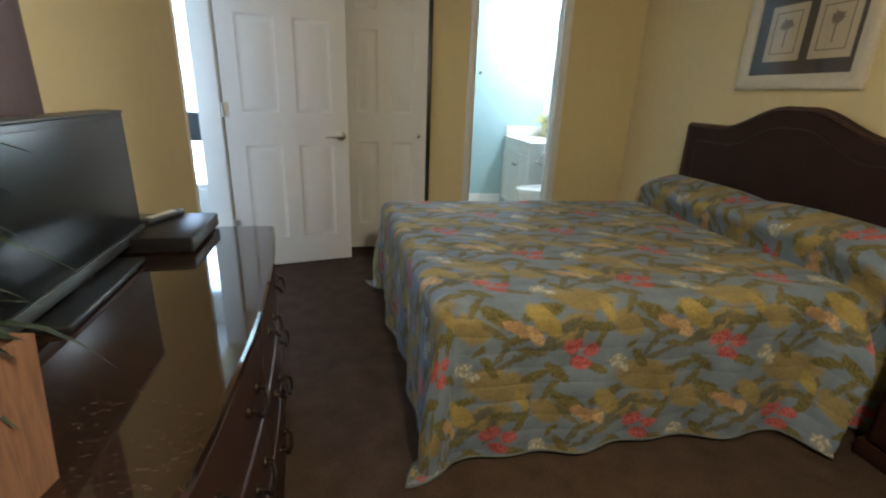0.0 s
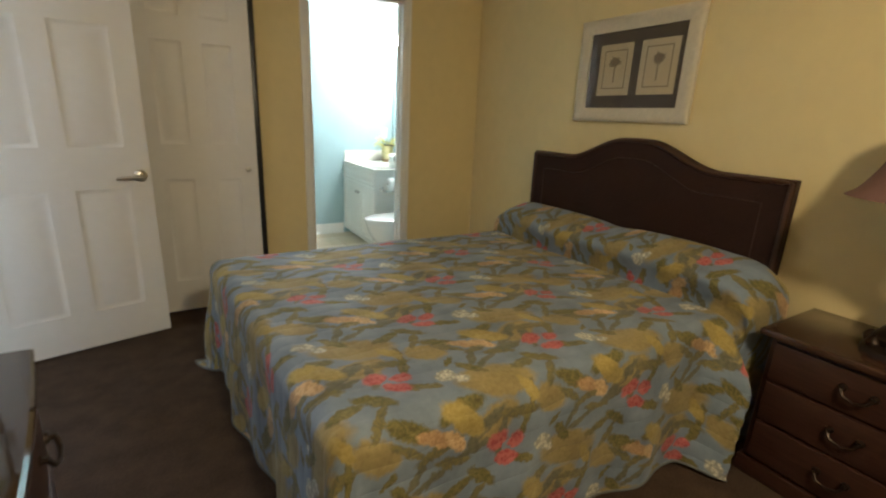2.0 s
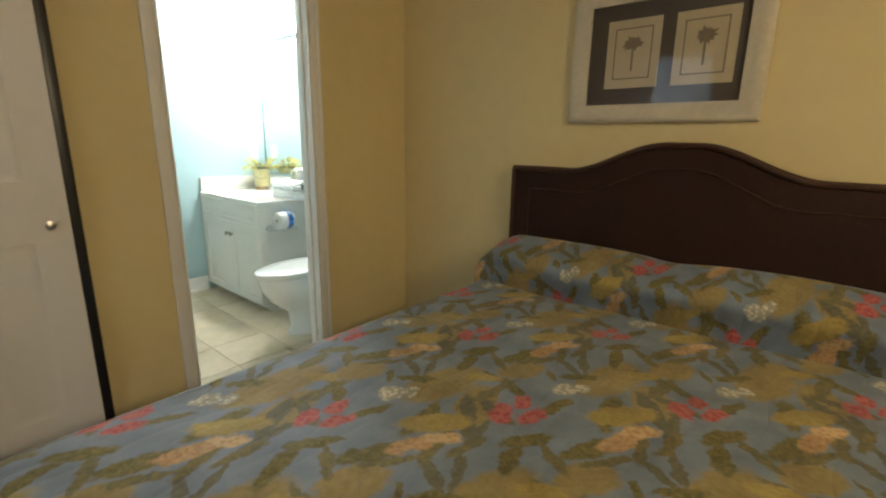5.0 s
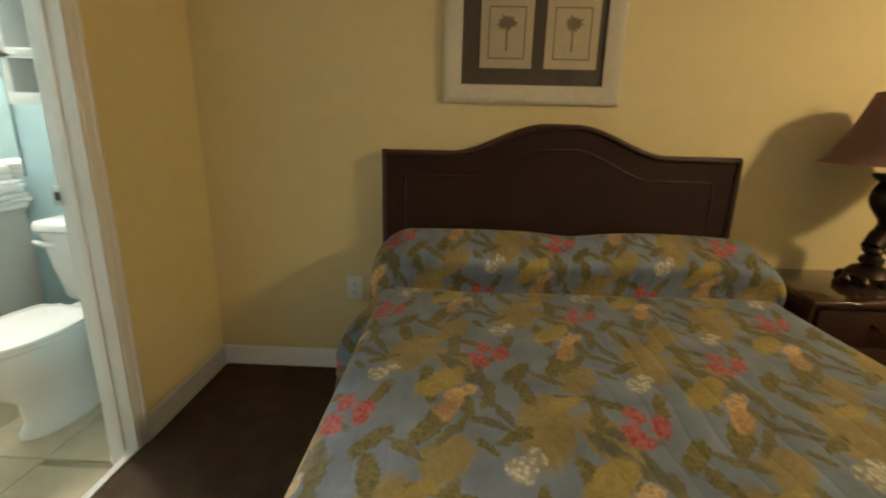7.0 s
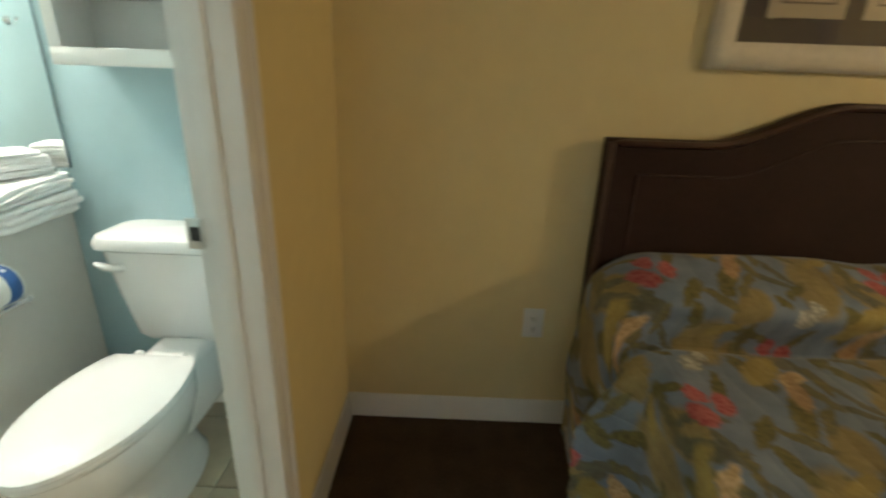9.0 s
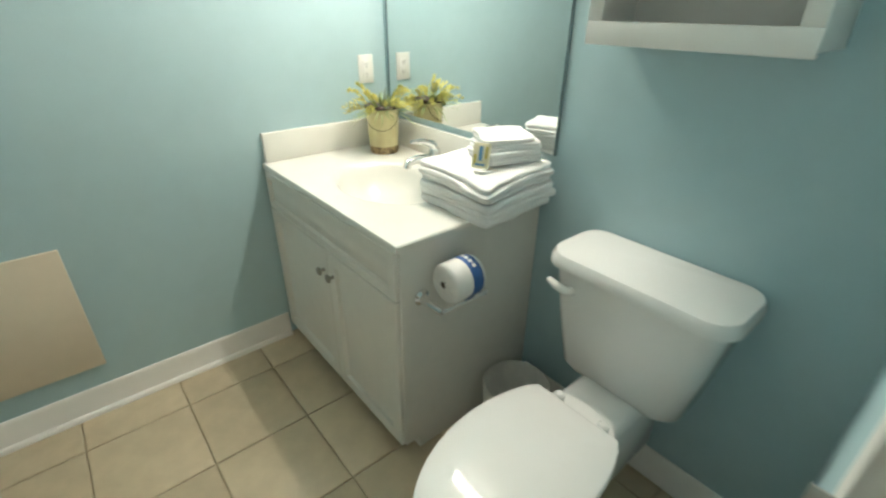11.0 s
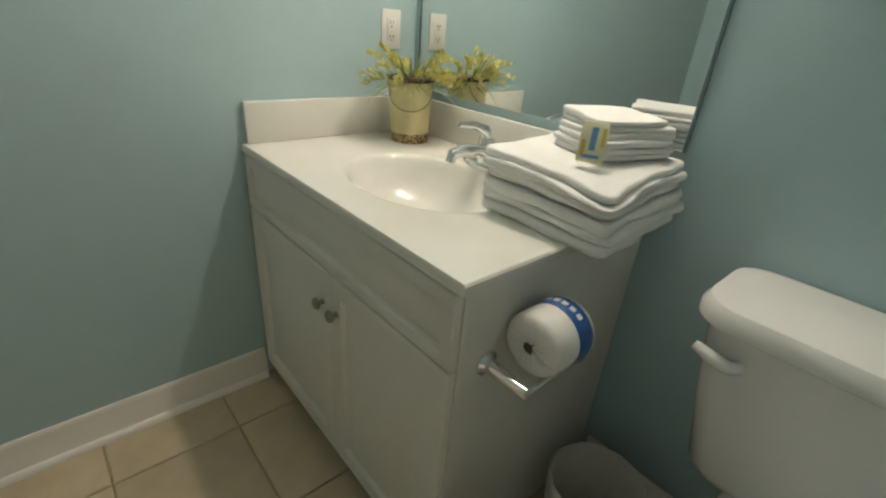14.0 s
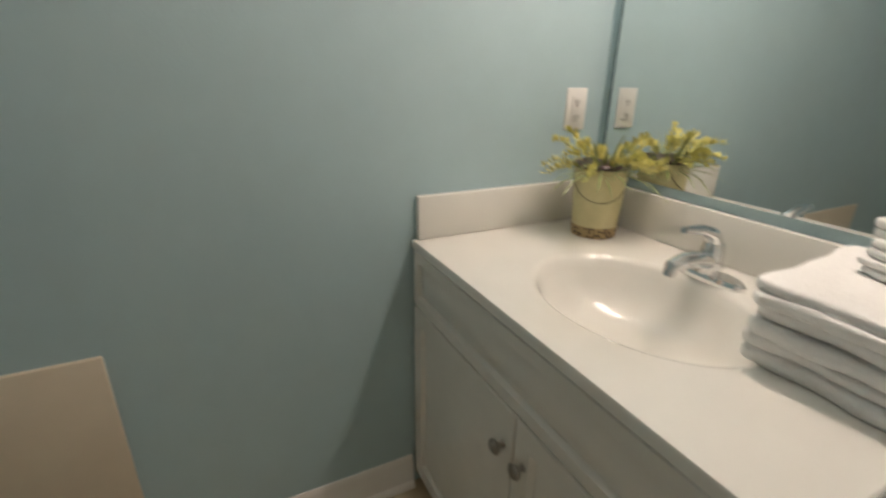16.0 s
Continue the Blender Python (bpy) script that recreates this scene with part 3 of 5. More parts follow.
WICKER = woven()
HEM = node_mat("blue_grey_binding", (0.16, 0.17, 0.17), 0.85, var=0.2, scale=60, spec=0.2)
BED_Y = (2.80, 0.34)
for k, y0 in enumerate(BED_Y):
    where = "beside the nightstand" if k == 0 else "at the room's near end"
    bed(y0, "queen bed under its spread " + where)
    headboard(y0 + 0.745, "dark woven headboard with an arched top against the yellow wall")
    cloth, border = spread_mesh(y0, y0 + 1.41, 1.14, 3.035, 0.592, 5 + k)
    sp = part("bedspread", cloth, QUILT)
    part("hem", tube(border, 0.0045, 6), HEM, sp, "blue-grey bound hem along the lower edge")
    tagged(sp, "quilted blue floral bedspread drawn over the pillows", "bedspread", "two bedspreads")

# ---- nightstand, lamp, picture ----


def wood(name, colour, rough, axis="Y", scale=9.0, coat=0.0):
    m = node_mat(name, colour, rough, var=0.3, scale=40, coat=coat)
    t = m.node_tree
    p = t.nodes["Principled BSDF"]
    co = t.nodes.new("ShaderNodeTexCoord")
    mp = t.nodes.new("ShaderNodeMapping")
    s = {"X": (1, 14, 14), "Y": (14, 1, 14), "Z": (14, 14, 1)}[axis]
    mp.inputs["Scale"].default_value = s
    t.links.new(co.outputs["Object"], mp.inputs["Vector"])
    n = t.nodes.new("ShaderNodeTexNoise")
    n.inputs["Scale"].default_value = scale
    n.inputs["Detail"].default_value = 7
    n.inputs["Distortion"].default_value = 0.6
    t.links.new(mp.outputs[0], n.inputs["Vector"])
    r = t.nodes.new("ShaderNodeValToRGB")
    r.color_ramp.elements[0].position, r.color_ramp.elements[1].position = 0.35, 0.68
    r.color_ramp.elements[0].color = (*[c * 0.72 for c in colour], 1)
    r.color_ramp.elements[1].color = (*[min(1, c * 1.25) for c in colour], 1)
    t.links.new(n.outputs["Fac"], r.inputs[0])
    t.links.new(r.outputs[0], p.inputs["Base Color"])
    b = t.nodes.new("ShaderNodeBump")
    b.inputs["Strength"].default_value = 0.12
    b.inputs["Distance"].default_value = 0.002
    t.links.new(n.outputs["Fac"], b.inputs["Height"])
    t.links.new(b.outputs[0], p.inputs["Normal"])
    return m


GLOSSWOOD = wood("polished_dark_wood_top", (0.055, 0.026, 0.016), 0.16, "Y", coat=0.3)
FRONTWOOD = wood("reddish_brown_drawer_wood", (0.042, 0.017, 0.011), 0.38, "Y")
BRONZE = node_mat("dark_bronze", (0.035, 0.022, 0.015), 0.4, metal=0.7, var=0.3, scale=60)


def drawer_pull(parent, x, y, z):
    bm = bmesh.new()
    for s in (-0.04, 0.04):
        lathe([(0.001, 0), (0.013, 0), (0.012, 0.006), (0.006, 0.008), (0.006, 0.02), (0.001, 0.02)], 12, (x, y + s, z), Matrix.Rotation(radians(-90), 4, "Y"), bm)
    tube([(x - 0.016, y - 0.042, z), (x - 0.024, y - 0.03, z - 0.02), (x - 0.026, y, z - 0.03), (x - 0.024, y + 0.03, z - 0.02), (x - 0.016, y + 0.042, z)], 0.005, 8, bm)
    part("drawer_pull", bm, BRONZE, parent, "dark bronze bail pull")


ns = thing("nightstand", (2.91, 2.33, 0), "dark polished wooden nightstand between the two beds", "nightstand")
part("body", box(-0.185, 0.195, -0.27, 0.27, 0.06, 0.575, 0.004), FRONTWOOD, ns)
part("plinth", box(-0.20, 0.195, -0.285, 0.285, 0, 0.07, 0.008), FRONTWOOD, ns)
part("top", box(-0.225, 0.20, -0.30, 0.30, 0.575, 0.602, 0.008, 3), GLOSSWOOD, ns, "polished dark wooden top")
for z0, z1 in ((0.085, 0.24), (0.25, 0.405), (0.415, 0.56)):
    d = part("drawer", box(-0.203, -0.186, -0.25, 0.25, z0, z1, 0.006, 2), FRONTWOOD, ns)
    drawer_pull(d, -0.203, 0, (z0 + z1) / 2 + 0.01)

SHADE = node_mat("mauve_brown_shade_cloth", (0.20, 0.105, 0.085), 0.85, var=0.12, scale=60, bump=0.3, bscale=500)
lamp = thing("table_lamp", (2.87, 2.30, 0.602), "bronze twisted table lamp with a mauve bell shade, off", "table lamp")
part("base", lathe([(0.001, 0), (0.105, 0), (0.10, 0.02), (0.078, 0.035), (0.082, 0.055), (0.06, 0.085), (0.03, 0.10), (0.001, 0.10)], 28), BRONZE, lamp)
for k in range(8):
    a = 2 * math.pi * k / 8
    part("leaf_ornament", lathe([(0.001, -0.02), (0.018, -0.012), (0.022, 0.004), (0.012, 0.022), (0.001, 0.028)], 8, (0.084 * math.cos(a), 0.084 * math.sin(a), 0.035)), BRONZE, lamp)
part("collar", lathe([(0.028, 0.095), (0.042, 0.11), (0.042, 0.125), (0.026, 0.14), (0.04, 0.155), (0.03, 0.17)], 20), BRONZE, lamp)
pts, rad = [], []
for i in range(25):
    k = i / 24
    pts.append((0.018 * math.sin(6.28 * k), -0.045 * math.sin(6.28 * (k - 0.05)) * (1 - 0.3 * k), 0.165 + 0.25 * k))
    rad.append(0.036 + 0.008 * math.sin(9.5 * k))
part("twisted_column", tube(pts, rad, 14), BRONZE, lamp)
part("cup", lathe([(0.025, 0.40), (0.03, 0.42), (0.062, 0.445), (0.066, 0.46), (0.02, 0.462), (0.012, 0.47), (0.012, 0.52)], 22), BRONZE, lamp)
prof = []
for i in range(15):
    k = i / 14
    prof.append((0.25 - 0.135 * k ** 0.62, 0.495 + 0.265 * k))
bm = lathe(prof + [(r - 0.004, z) for r, z in prof[::-1]], 40)
part("shade", bm, SHADE, lamp, "mauve-brown fabric bell shade")
part("finial", lathe([(0.004, 0.70), (0.005, 0.765), (0.018, 0.772), (0.009, 0.785), (0.014, 0.80), (0.006, 0.815), (0.009, 0.83), (0.001, 0.845)], 14), BRONZE, lamp)

FRAME = node_mat("whitewashed_frame", (0.62, 0.56, 0.44), 0.5, var=0.10, scale=50, bump=0.2, bscale=200)
MAT = node_mat("grey_brown_mat_board", (0.105, 0.088, 0.078), 0.8, var=0.06, scale=60)
PAPER = node_mat("cream_print_paper", (0.62, 0.54, 0.38), 0.8, var=0.08, scale=50)
INK = node_mat("sepia_ink", (0.24, 0.20, 0.15), 0.8, var=0.2, scale=90)
GLASS = bpy.data.materials.new("picture_glass")
GLASS.use_nodes = True
gt = GLASS.node_tree
gm = gt.nodes.new("ShaderNodeMixShader")
gs = gt.nodes.new("ShaderNodeBsdfGlossy")
gs.inputs["Roughness"].default_value = 0.02
gtr = gt.nodes.new("ShaderNodeBsdfTransparent")
gf = gt.nodes.new("ShaderNodeFresnel")
gf.inputs["IOR"].default_value = 1.5
gt.links.new(gf.outputs[0], gm.inputs[0])
gt.links.new(gtr.outputs[0], gm.inputs[1])
gt.links.new(gs.outputs[0], gm.inputs[2])
gt.links.new(gm.outputs[0], gt.nodes["Material Output"].inputs["Surface"])

pic = thing("framed_picture", (XE, 3.683, 1.30), "two botanical prints in one whitewashed frame over the bed", "picture")
Y0, Y1, Z0, Z1, FW = -0.372, 0.372, 0.0, 0.55, 0.075
rings = []
for d, x in ((0, -0.002), (0, -0.022), (0.012, -0.032), (0.03, -0.034), (0.055, -0.022), (FW, -0.020), (FW, -0.004)):
    rings.append([(x, Y0 + d, Z0 + d), (x, Y1 - d, Z0 + d), (x, Y1 - d, Z1 - d), (x, Y0 + d, Z1 - d)])
part("frame", loft(rings, False), FRAME, pic)
part("backing", box(-0.004, -0.001, Y0 + 0.01, Y1 - 0.01, 0.01, Z1 - 0.01), FRAME, pic)
part("mat_board", box(-0.009, -0.004, Y0 + FW, Y1 - FW, Z0 + FW, Z1 - FW), MAT, pic, "grey-brown mat board")
gq = [(-0.0175, Y0 + FW, Z0 + FW), (-0.0175, Y0 + FW, Z1 - FW), (-0.0175, Y1 - FW, Z1 - FW), (-0.0175, Y1 - FW, Z0 + FW)]
gme = bpy.data.meshes.new("glass")
gme.from_pydata(gq, [], [(0, 1, 2, 3)])
gme.materials.append(GLASS)
g = new("glass", gme)
g.parent = pic
g["label"] = "clear picture glass"
g.visible_shadow = False
for k, (a, b) in enumerate(((0.005, 0.222), (-0.265, -0.048))):
    sheet = part("print", box(-0.0115, -0.009, a, b, 0.142, 0.412), PAPER, pic, "cream botanical print")
    bm = bmesh.new()
    i0, i1, j0, j1, w = a + 0.032, b - 0.032, 0.178, 0.380, 0.005
    for r in ((i0, i1, j0, j0 + w), (i0, i1, j1 - w, j1), (i0, i0 + w, j0, j1), (i1 - w, i1, j0, j1)):
        box(-0.0125, -0.0114, *r, bm=bm)
    part("border_line", bm, INK, sheet, smooth=False)
    c = (a + b) / 2
    rnd = random.Random(3 + k)
    bm = bmesh.new()
    for i in range(16):
        ang = 2 * math.pi * i / 16 + rnd.uniform(-0.15, 0.15)
        ln = rnd.uniform(0.03, 0.05)
        h = 0.318
        tip = (c + ln * math.cos(ang), h + 0.8 * ln * math.sin(ang))
        n = Vector((-math.sin(ang), math.cos(ang))) * 0.007
        mid = (c + ln * 0.55 * math.cos(ang), h + 0.45 * ln * math.sin(ang))
        vs = [bm.verts.new((-0.0122 - 0.0001 * i, *q)) for q in ((c, h), (mid[0] + n.x, mid[1] + n.y), tip, (mid[0] - n.x, mid[1] - n.y))]
        bm.faces.new(vs)
    box(-0.0124, -0.0116, c - 0.004, c + 0.004, 0.21, 0.312, bm=bm)
    part("palm_drawing", bm, INK, sheet, smooth=False)

# white plug-in on the wall beside the bed
PLASTIC = node_mat("white_plastic", (0.76, 0.765, 0.74), 0.35, var=0.03, scale=60)


def outlet(name, m, label, plug=False):
    ob = new(name)
    ob.matrix_world = m
    tagged(ob, label, "outlet", "outlets")
    part("cover_plate", box(-0.037, 0.037, -0.006, -0.0005, -0.058, 0.058, 0.003), PLASTIC, ob)
    part("socket", box(-0.017, 0.017, -0.0085, -0.005, -0.034, 0.034, 0.002), PLASTIC, ob)
    bm = bmesh.new()
    for z in (-0.02, 0.02):
        for x in (-0.006, 0.006):
            box(x - 0.001, x + 0.001, -0.0092, -0.0084, z - 0.005, z + 0.005, bm=bm)
        lathe([(0.0025, 0), (0.0025, 0.0008)], 8, (0, -0.0084, z - 0.011), Matrix.Rotation(radians(90), 4, "X"), bm)
    part("slots", bm, BLACK, ob, "dark socket slots", False)["kind"] = "stuff"
    if plug:
        part("plug", box(-0.02, 0.02, -0.034, -0.009, -0.03, 0.005, 0.005), PLASTIC, ob)
    return ob


outlet("wall_outlet", pose(XE, 4.465, 0.43, 0, 0, -90), "white wall outlet beside the bed")

# ---- dresser and what stands on it ----


def woven_gloss():
    """Dark woven cane under clear polish: fine cross threads with pale flecks."""
    m = node_mat("polished_dark_cane_top", (0.045, 0.022, 0.014), 0.045, var=0.3, scale=40, coat=0.6)
    t = m.node_tree
    p = t.nodes["Principled BSDF"]
    p.inputs["Coat Roughness"].default_value = 0.03
    co = t.nodes.new("ShaderNodeTexCoord")
    mp = t.nodes.new("ShaderNodeMapping")
    mp.inputs["Scale"].default_value = (34, 120, 1)
    t.links.new(co.outputs["Object"], mp.inputs["Vector"])
    n = t.nodes.new("ShaderNodeTexNoise")
    n.inputs["Scale"].default_value = 2.2
    n.inputs["Detail"].default_value = 3
    t.links.new(mp.outputs[0], n.inputs["Vector"])
    rp = t.nodes.new("ShaderNodeValToRGB")
    els = rp.color_ramp.elements
    els[0].position, els[1].position = 0.40, 0.74
    els[0].color, els[1].color = (0.016, 0.009, 0.006, 1), (0.09, 0.058, 0.038, 1)
    mid = els.new(0.60)
    mid.color = (0.034, 0.018, 0.012, 1)
    t.links.new(n.outputs["Fac"], rp.inputs[0])
    t.links.new(rp.outputs[0], p.inputs["Base Color"])
    b = t.nodes.new("ShaderNodeBump")
    b.inputs["Strength"].default_value = 0.035
    b.inputs["Distance"].default_value = 0.001
    t.links.new(n.outputs["Fac"], b.inputs["Height"])
    t.links.new(b.outputs[0], p.inputs["Normal"])
    return m


DH = 0.735
DRESSTOP = woven_gloss()
dr = thing("dresser", (0, 2.205, 0), "long dark wooden dresser with a bowed front and glossy top", "dresser")
DX0, DL = 0.058, 0.985


def bow(v, extra=0.0):
    return 0.600 + 0.105 * (1 - (v / DL) ** 2) + extra


def bowed(z0, z1, v0, v1, extra, x0=DX0, n=22, soft=0.004):
    rings = []
    for z, ins in ((z0, soft), (z0 + soft, 0), (z1 - soft, 0), (z1, soft)):
        ring = [(x0, v0 + ins, z)]
        ring += [(bow(v, extra - ins), max(v0 + ins, min(v1 - ins, v)), z) for v in [v0 + (v1 - v0) * i / n for i in range(n + 1)]]
        ring.append((x0, v1 - ins, z))
        rings.append(ring)
    return loft(rings)


part("body", bowed(0.05, DH - 0.03, -DL + 0.02, DL - 0.02, -0.03), FRONTWOOD, dr)
part("plinth", bowed(0, 0.07, -DL + 0.01, DL - 0.01, -0.018), FRONTWOOD, dr)
part("top", bowed(DH - 0.03, DH, -DL, DL, 0.0, soft=0.006), DRESSTOP, dr, "glass-smooth dark woven top")
for z0, z1 in ((0.09, 0.275), (0.285, 0.47), (0.48, 0.685)):
    for c in range(3):
        v0 = -DL + 0.045 + c * 0.632
        d = part("drawer", bowed(z0, z1, v0, v0 + 0.612, -0.014, 0.40, 12, 0.006), FRONTWOOD, dr)
        for s in (0.17, 0.465):
            x = bow(v0 + s, -0.012)
            bm = bmesh.new()
            for q in (-0.04, 0.04):
                lathe([(0.001, 0), (0.013, 0), (0.012, 0.006), (0.006, 0.008), (0.006, 0.02), (0.001, 0.02)], 12, (x, v0 + s + q, (z0 + z1) / 2 + 0.01), Matrix.Rotation(radians(90), 4, "Y"), bm)
            zz = (z0 + z1) / 2 + 0.01
            tube([(x + 0.016, v0 + s - 0.042, zz), (x + 0.024, v0 + s - 0.03, zz - 0.022), (x + 0.026, v0 + s, zz - 0.032), (x + 0.024, v0 + s + 0.03, zz - 0.022), (x + 0.016, v0 + s + 0.042, zz)], 0.005, 8, bm)
            part("drawer_pull", bm, BRONZE, d, "dark bronze bail pull")

SCREEN = node_mat("dark_screen", (0.008, 0.011, 0.014), 0.30, var=0.1, scale=20)
GREYP = node_mat("dark_grey_plastic", (0.045, 0.05, 0.055), 0.4, var=0.1, scale=50)
tv = thing("television", (0.255, 2.62, DH), "flat black television standing on the dresser, off", "television", rz=4)
part("foot", box(-0.10, 0.085, -0.21, 0.20, 0, 0.018, 0.007, 3), BLACK, tv)
part("neck", box(-0.03, 0.02, -0.06, 0.06, 0.015, 0.09, 0.01), BLACK, tv)
part("housing", box(-0.05, 0.018, -0.385, 0.385, 0.03, 0.395, 0.008), BLACK, tv)
part("screen", box(0.0165, 0.0205, -0.36, 0.36, 0.065, 0.378, 0.001), SCREEN, tv, "dark glossy screen")
part("lower_bezel", box(0.015, 0.026, -0.385, 0.385, 0.03, 0.063, 0.004), GREYP, tv, "dark grey lower bezel")
part("top_edge", box(-0.05, 0.020, -0.385, 0.385, 0.392, 0.400, 0.003), GREYP, tv)

box_dvd = thing("disc_player", (0.285, 3.03, DH), "black disc player on the dresser beside the television", "disc player", rz=3)
part("case", box(-0.14, 0.13, -0.15, 0.15, 0.006, 0.052, 0.004), BLACK, box_dvd)
part("front_panel", box(0.128, 0.136, -0.15, 0.15, 0.008, 0.05, 0.003), GREYP, box_dvd)
for y in (-0.12, 0.12):
    for x in (-0.11, 0.1):
        part("foot", lathe([(0.012, 0), (0.012, 0.008)], 10, (x, y, 0)), BLACK, box_dvd)
rem = thing("remote_control", (0.27, 3.10, DH + 0.052), "slim dark remote control lying on the disc player", "remote control", rz=70)
part("case", box(-0.08, 0.08, -0.02, 0.02, 0, 0.018, 0.006, 3), GREYP, rem)
part("buttons", box(-0.06, 0.05, -0.012, 0.012, 0.017, 0.020, 0.001), PLASTIC, rem, "pale rows of buttons")

TANWOOD = wood("tan_planter_wood", (0.25, 0.13, 0.075), 0.6, "Z")
LEAFG = node_mat("dark_green_leaf", (0.022, 0.036, 0.02), 0.45, var=0.4, scale=60)
SOIL = node_mat("dark_soil", (0.03, 0.022, 0.016), 0.95, var=0.4, scale=90, bump=1.0, bscale=120)


def leaf(bm, base, way, length, width, droop=0.3, seg=4):
    """One pointed leaf as a bent strip with a fold along its middle."""
    way = Vector(way).normalized()
    side = way.cross(Vector((0, 0, 1)))
    side = side.normalized() if side.length > 0.01 else Vector((1, 0, 0))
    rows = []
    for i in range(seg + 1):
        k = i / seg
        c = Vector(base) + way * length * k - Vector((0, 0, droop * length * k * k))
        w = width * math.sin(math.pi * min(0.98, 0.12 + 0.88 * k))
        rows.append([bm.verts.new(c - side * w), bm.verts.new(c + Vector((0, 0, -0.25 * w))), bm.verts.new(c + side * w)])
    for a, b in zip(rows, rows[1:]):
        for q in (0, 1):
            bm.faces.new((a[q], a[q + 1], b[q + 1], b[q]))


pl = thing("planter", (0.445, 1.955, DH), "tan wooden planter box with a dark green leafy plant", "plant", rz=-8)
rings = []
for z, w in ((0, 0.088), (0.20, 0.098), (0.20, 0.088), (0.16, 0.085)):
    rings.append([(-w, -w, z), (w, -w, z), (w, w, z), (-w, w, z)])
part("planter_box", loft(rings), TANWOOD, pl, smooth=False)
part("soil", box(-0.084, 0.084, -0.084, 0.084, 0.15, 0.168), SOIL, pl)
rnd = random.Random(11)
bm = bmesh.new()
for i in range(150):
    a, e = rnd.uniform(0, 6.28), rnd.uniform(0.1, 1.2)
    r = rnd.uniform(0, 0.05)
    leaf(bm, (1.5 * r * math.cos(a) - 0.01, 1.8 * r * math.sin(a) + 0.03, 0.165 + 0.28 * rnd.random() ** 1.2), (math.cos(a) * math.cos(e), math.sin(a) * math.cos(e), math.sin(e)), rnd.uniform(0.07, 0.14), rnd.uniform(0.006, 0.012), rnd.uniform(0.4, 1.1))
part("foliage", bm, LEAFG, pl, "dark green pointed leaves")

MIRROR = node_mat("mirror_silver", (0.86, 0.89, 0.88), 0.015, metal=1.0, var=0.0, scale=10)
MAUVE = node_mat("mauve_brown_frame", (0.11, 0.065, 0.062), 0.6, var=0.15, scale=40)
wm = thing("wall_mirror", (XW, 2.205, 1.02), "dark wood framed mirror hung above the dresser", "mirror")
rings = []
for d, x in ((0, 0.003), (0, 0.025), (0.02, 0.035), (0.10, 0.03), (0.14, 0.02), (0.14, 0.006)):
    rings.append([(x, -0.77 + d, d), (x, 0.77 - d, d), (x, 0.77 - d, 1.0 - d), (x, -0.77 + d, 1.0 - d)])
part("frame", loft(rings, False), MAUVE, wm)
part("mirror_glass", box(0.004, 0.008, -0.64, 0.64, 0.13, 0.87), MIRROR, wm, "silvered mirror glass", False)

# window of the next room; the dark bar across it is unidentified
SKYGLOW = glow("bright_sky_beyond_window", (0.80, 0.92, 1.0), 9.0)
win = tagged(new("window_1"), "bright window of the next room with a dark bar", "", "", "structure")
for x in (-1.42, -0.22):
    part("window_frame", box(x, x + 0.04, YP + 0.62, YP + 0.68, 0.35, 2.1, 0.003), WHITE, win)
for z in (0.35, 2.06):
    part("window_frame", box(-1.38, -0.22, YP + 0.62, YP + 0.68, z, z + 0.04, 0.003), WHITE, win)
part("dark_bar", box(-1.38, -0.22, YP + 0.61, YP + 0.66, 0.76, 1.00, 0.004), GREYP, win, "dark grey bar across the window")
part("pane", box(-1.40, -0.20, YP + 0.672, YP + 0.678, 0.37, 2.08), SKYGLOW, win, "bright daylight pane", False)

# ---- bathroom ----
BX0, BY0, CT = 2.645, 6.176, 0.762
LAM = node_mat("white_laminate", (0.745, 0.735, 0.69), 0.35, var=0.03, scale=20, bump=0.04, bscale=90)
MARBLE = node_mat("cream_cultured_marble", (0.79, 0.785, 0.735), 0.16, var=0.04, scale=9, coat=0.3)
CHROME = node_mat("chrome", (0.80, 0.80, 0.80), 0.06, metal=1.0, var=0.02, scale=50)
CERAMIC = node_mat("white_vitreous_china", (0.80, 0.80, 0.785), 0.1, var=0.02, scale=8, coat=0.4)
TOWEL = node_mat("white_terry_cloth", (0.87, 0.875, 0.86), 0.95, var=0.04, scale=120, bump=1.0, bscale=260, spec=0.05)

van = thing("vanity_cabinet", (BX0 + 0.3, BY0 + 0.46, 0), "white two-door bathroom vanity cabinet", "vanity")
vx0, vx1, vy0, vy1 = -0.281, 0.315, -0.447, 0.482
yb, zt = vy1 - 0.004, CT - 0.0225
# a hollow carcass, so that the basin hangs inside it
part("face_frame", box(vx0, vx0 + 0.018, vy0, yb, -0.03, zt), LAM, van, "", False)
for y in (vy0, yb - 0.018):
    part("side_panel", box(vx0 + 0.018, vx1 - 0.002, y, y + 0.018, -0.03, zt), LAM, van, "", False)
part("back_panel", box(vx1 - 0.012, vx1 - 0.002, vy0 + 0.018, yb - 0.018, -0.03, zt), LAM, van, "", False)
part("base_panel", box(vx0 + 0.018, vx1 - 0.012, vy0 + 0.018, yb - 0.018, -0.03, -0.012), LAM, van, "", False)
part("kick_board", box(vx0 + 0.06, vx1 - 0.002, vy0 + 0.002, vy1 - 0.004, BF, -0.03), LAM, van)


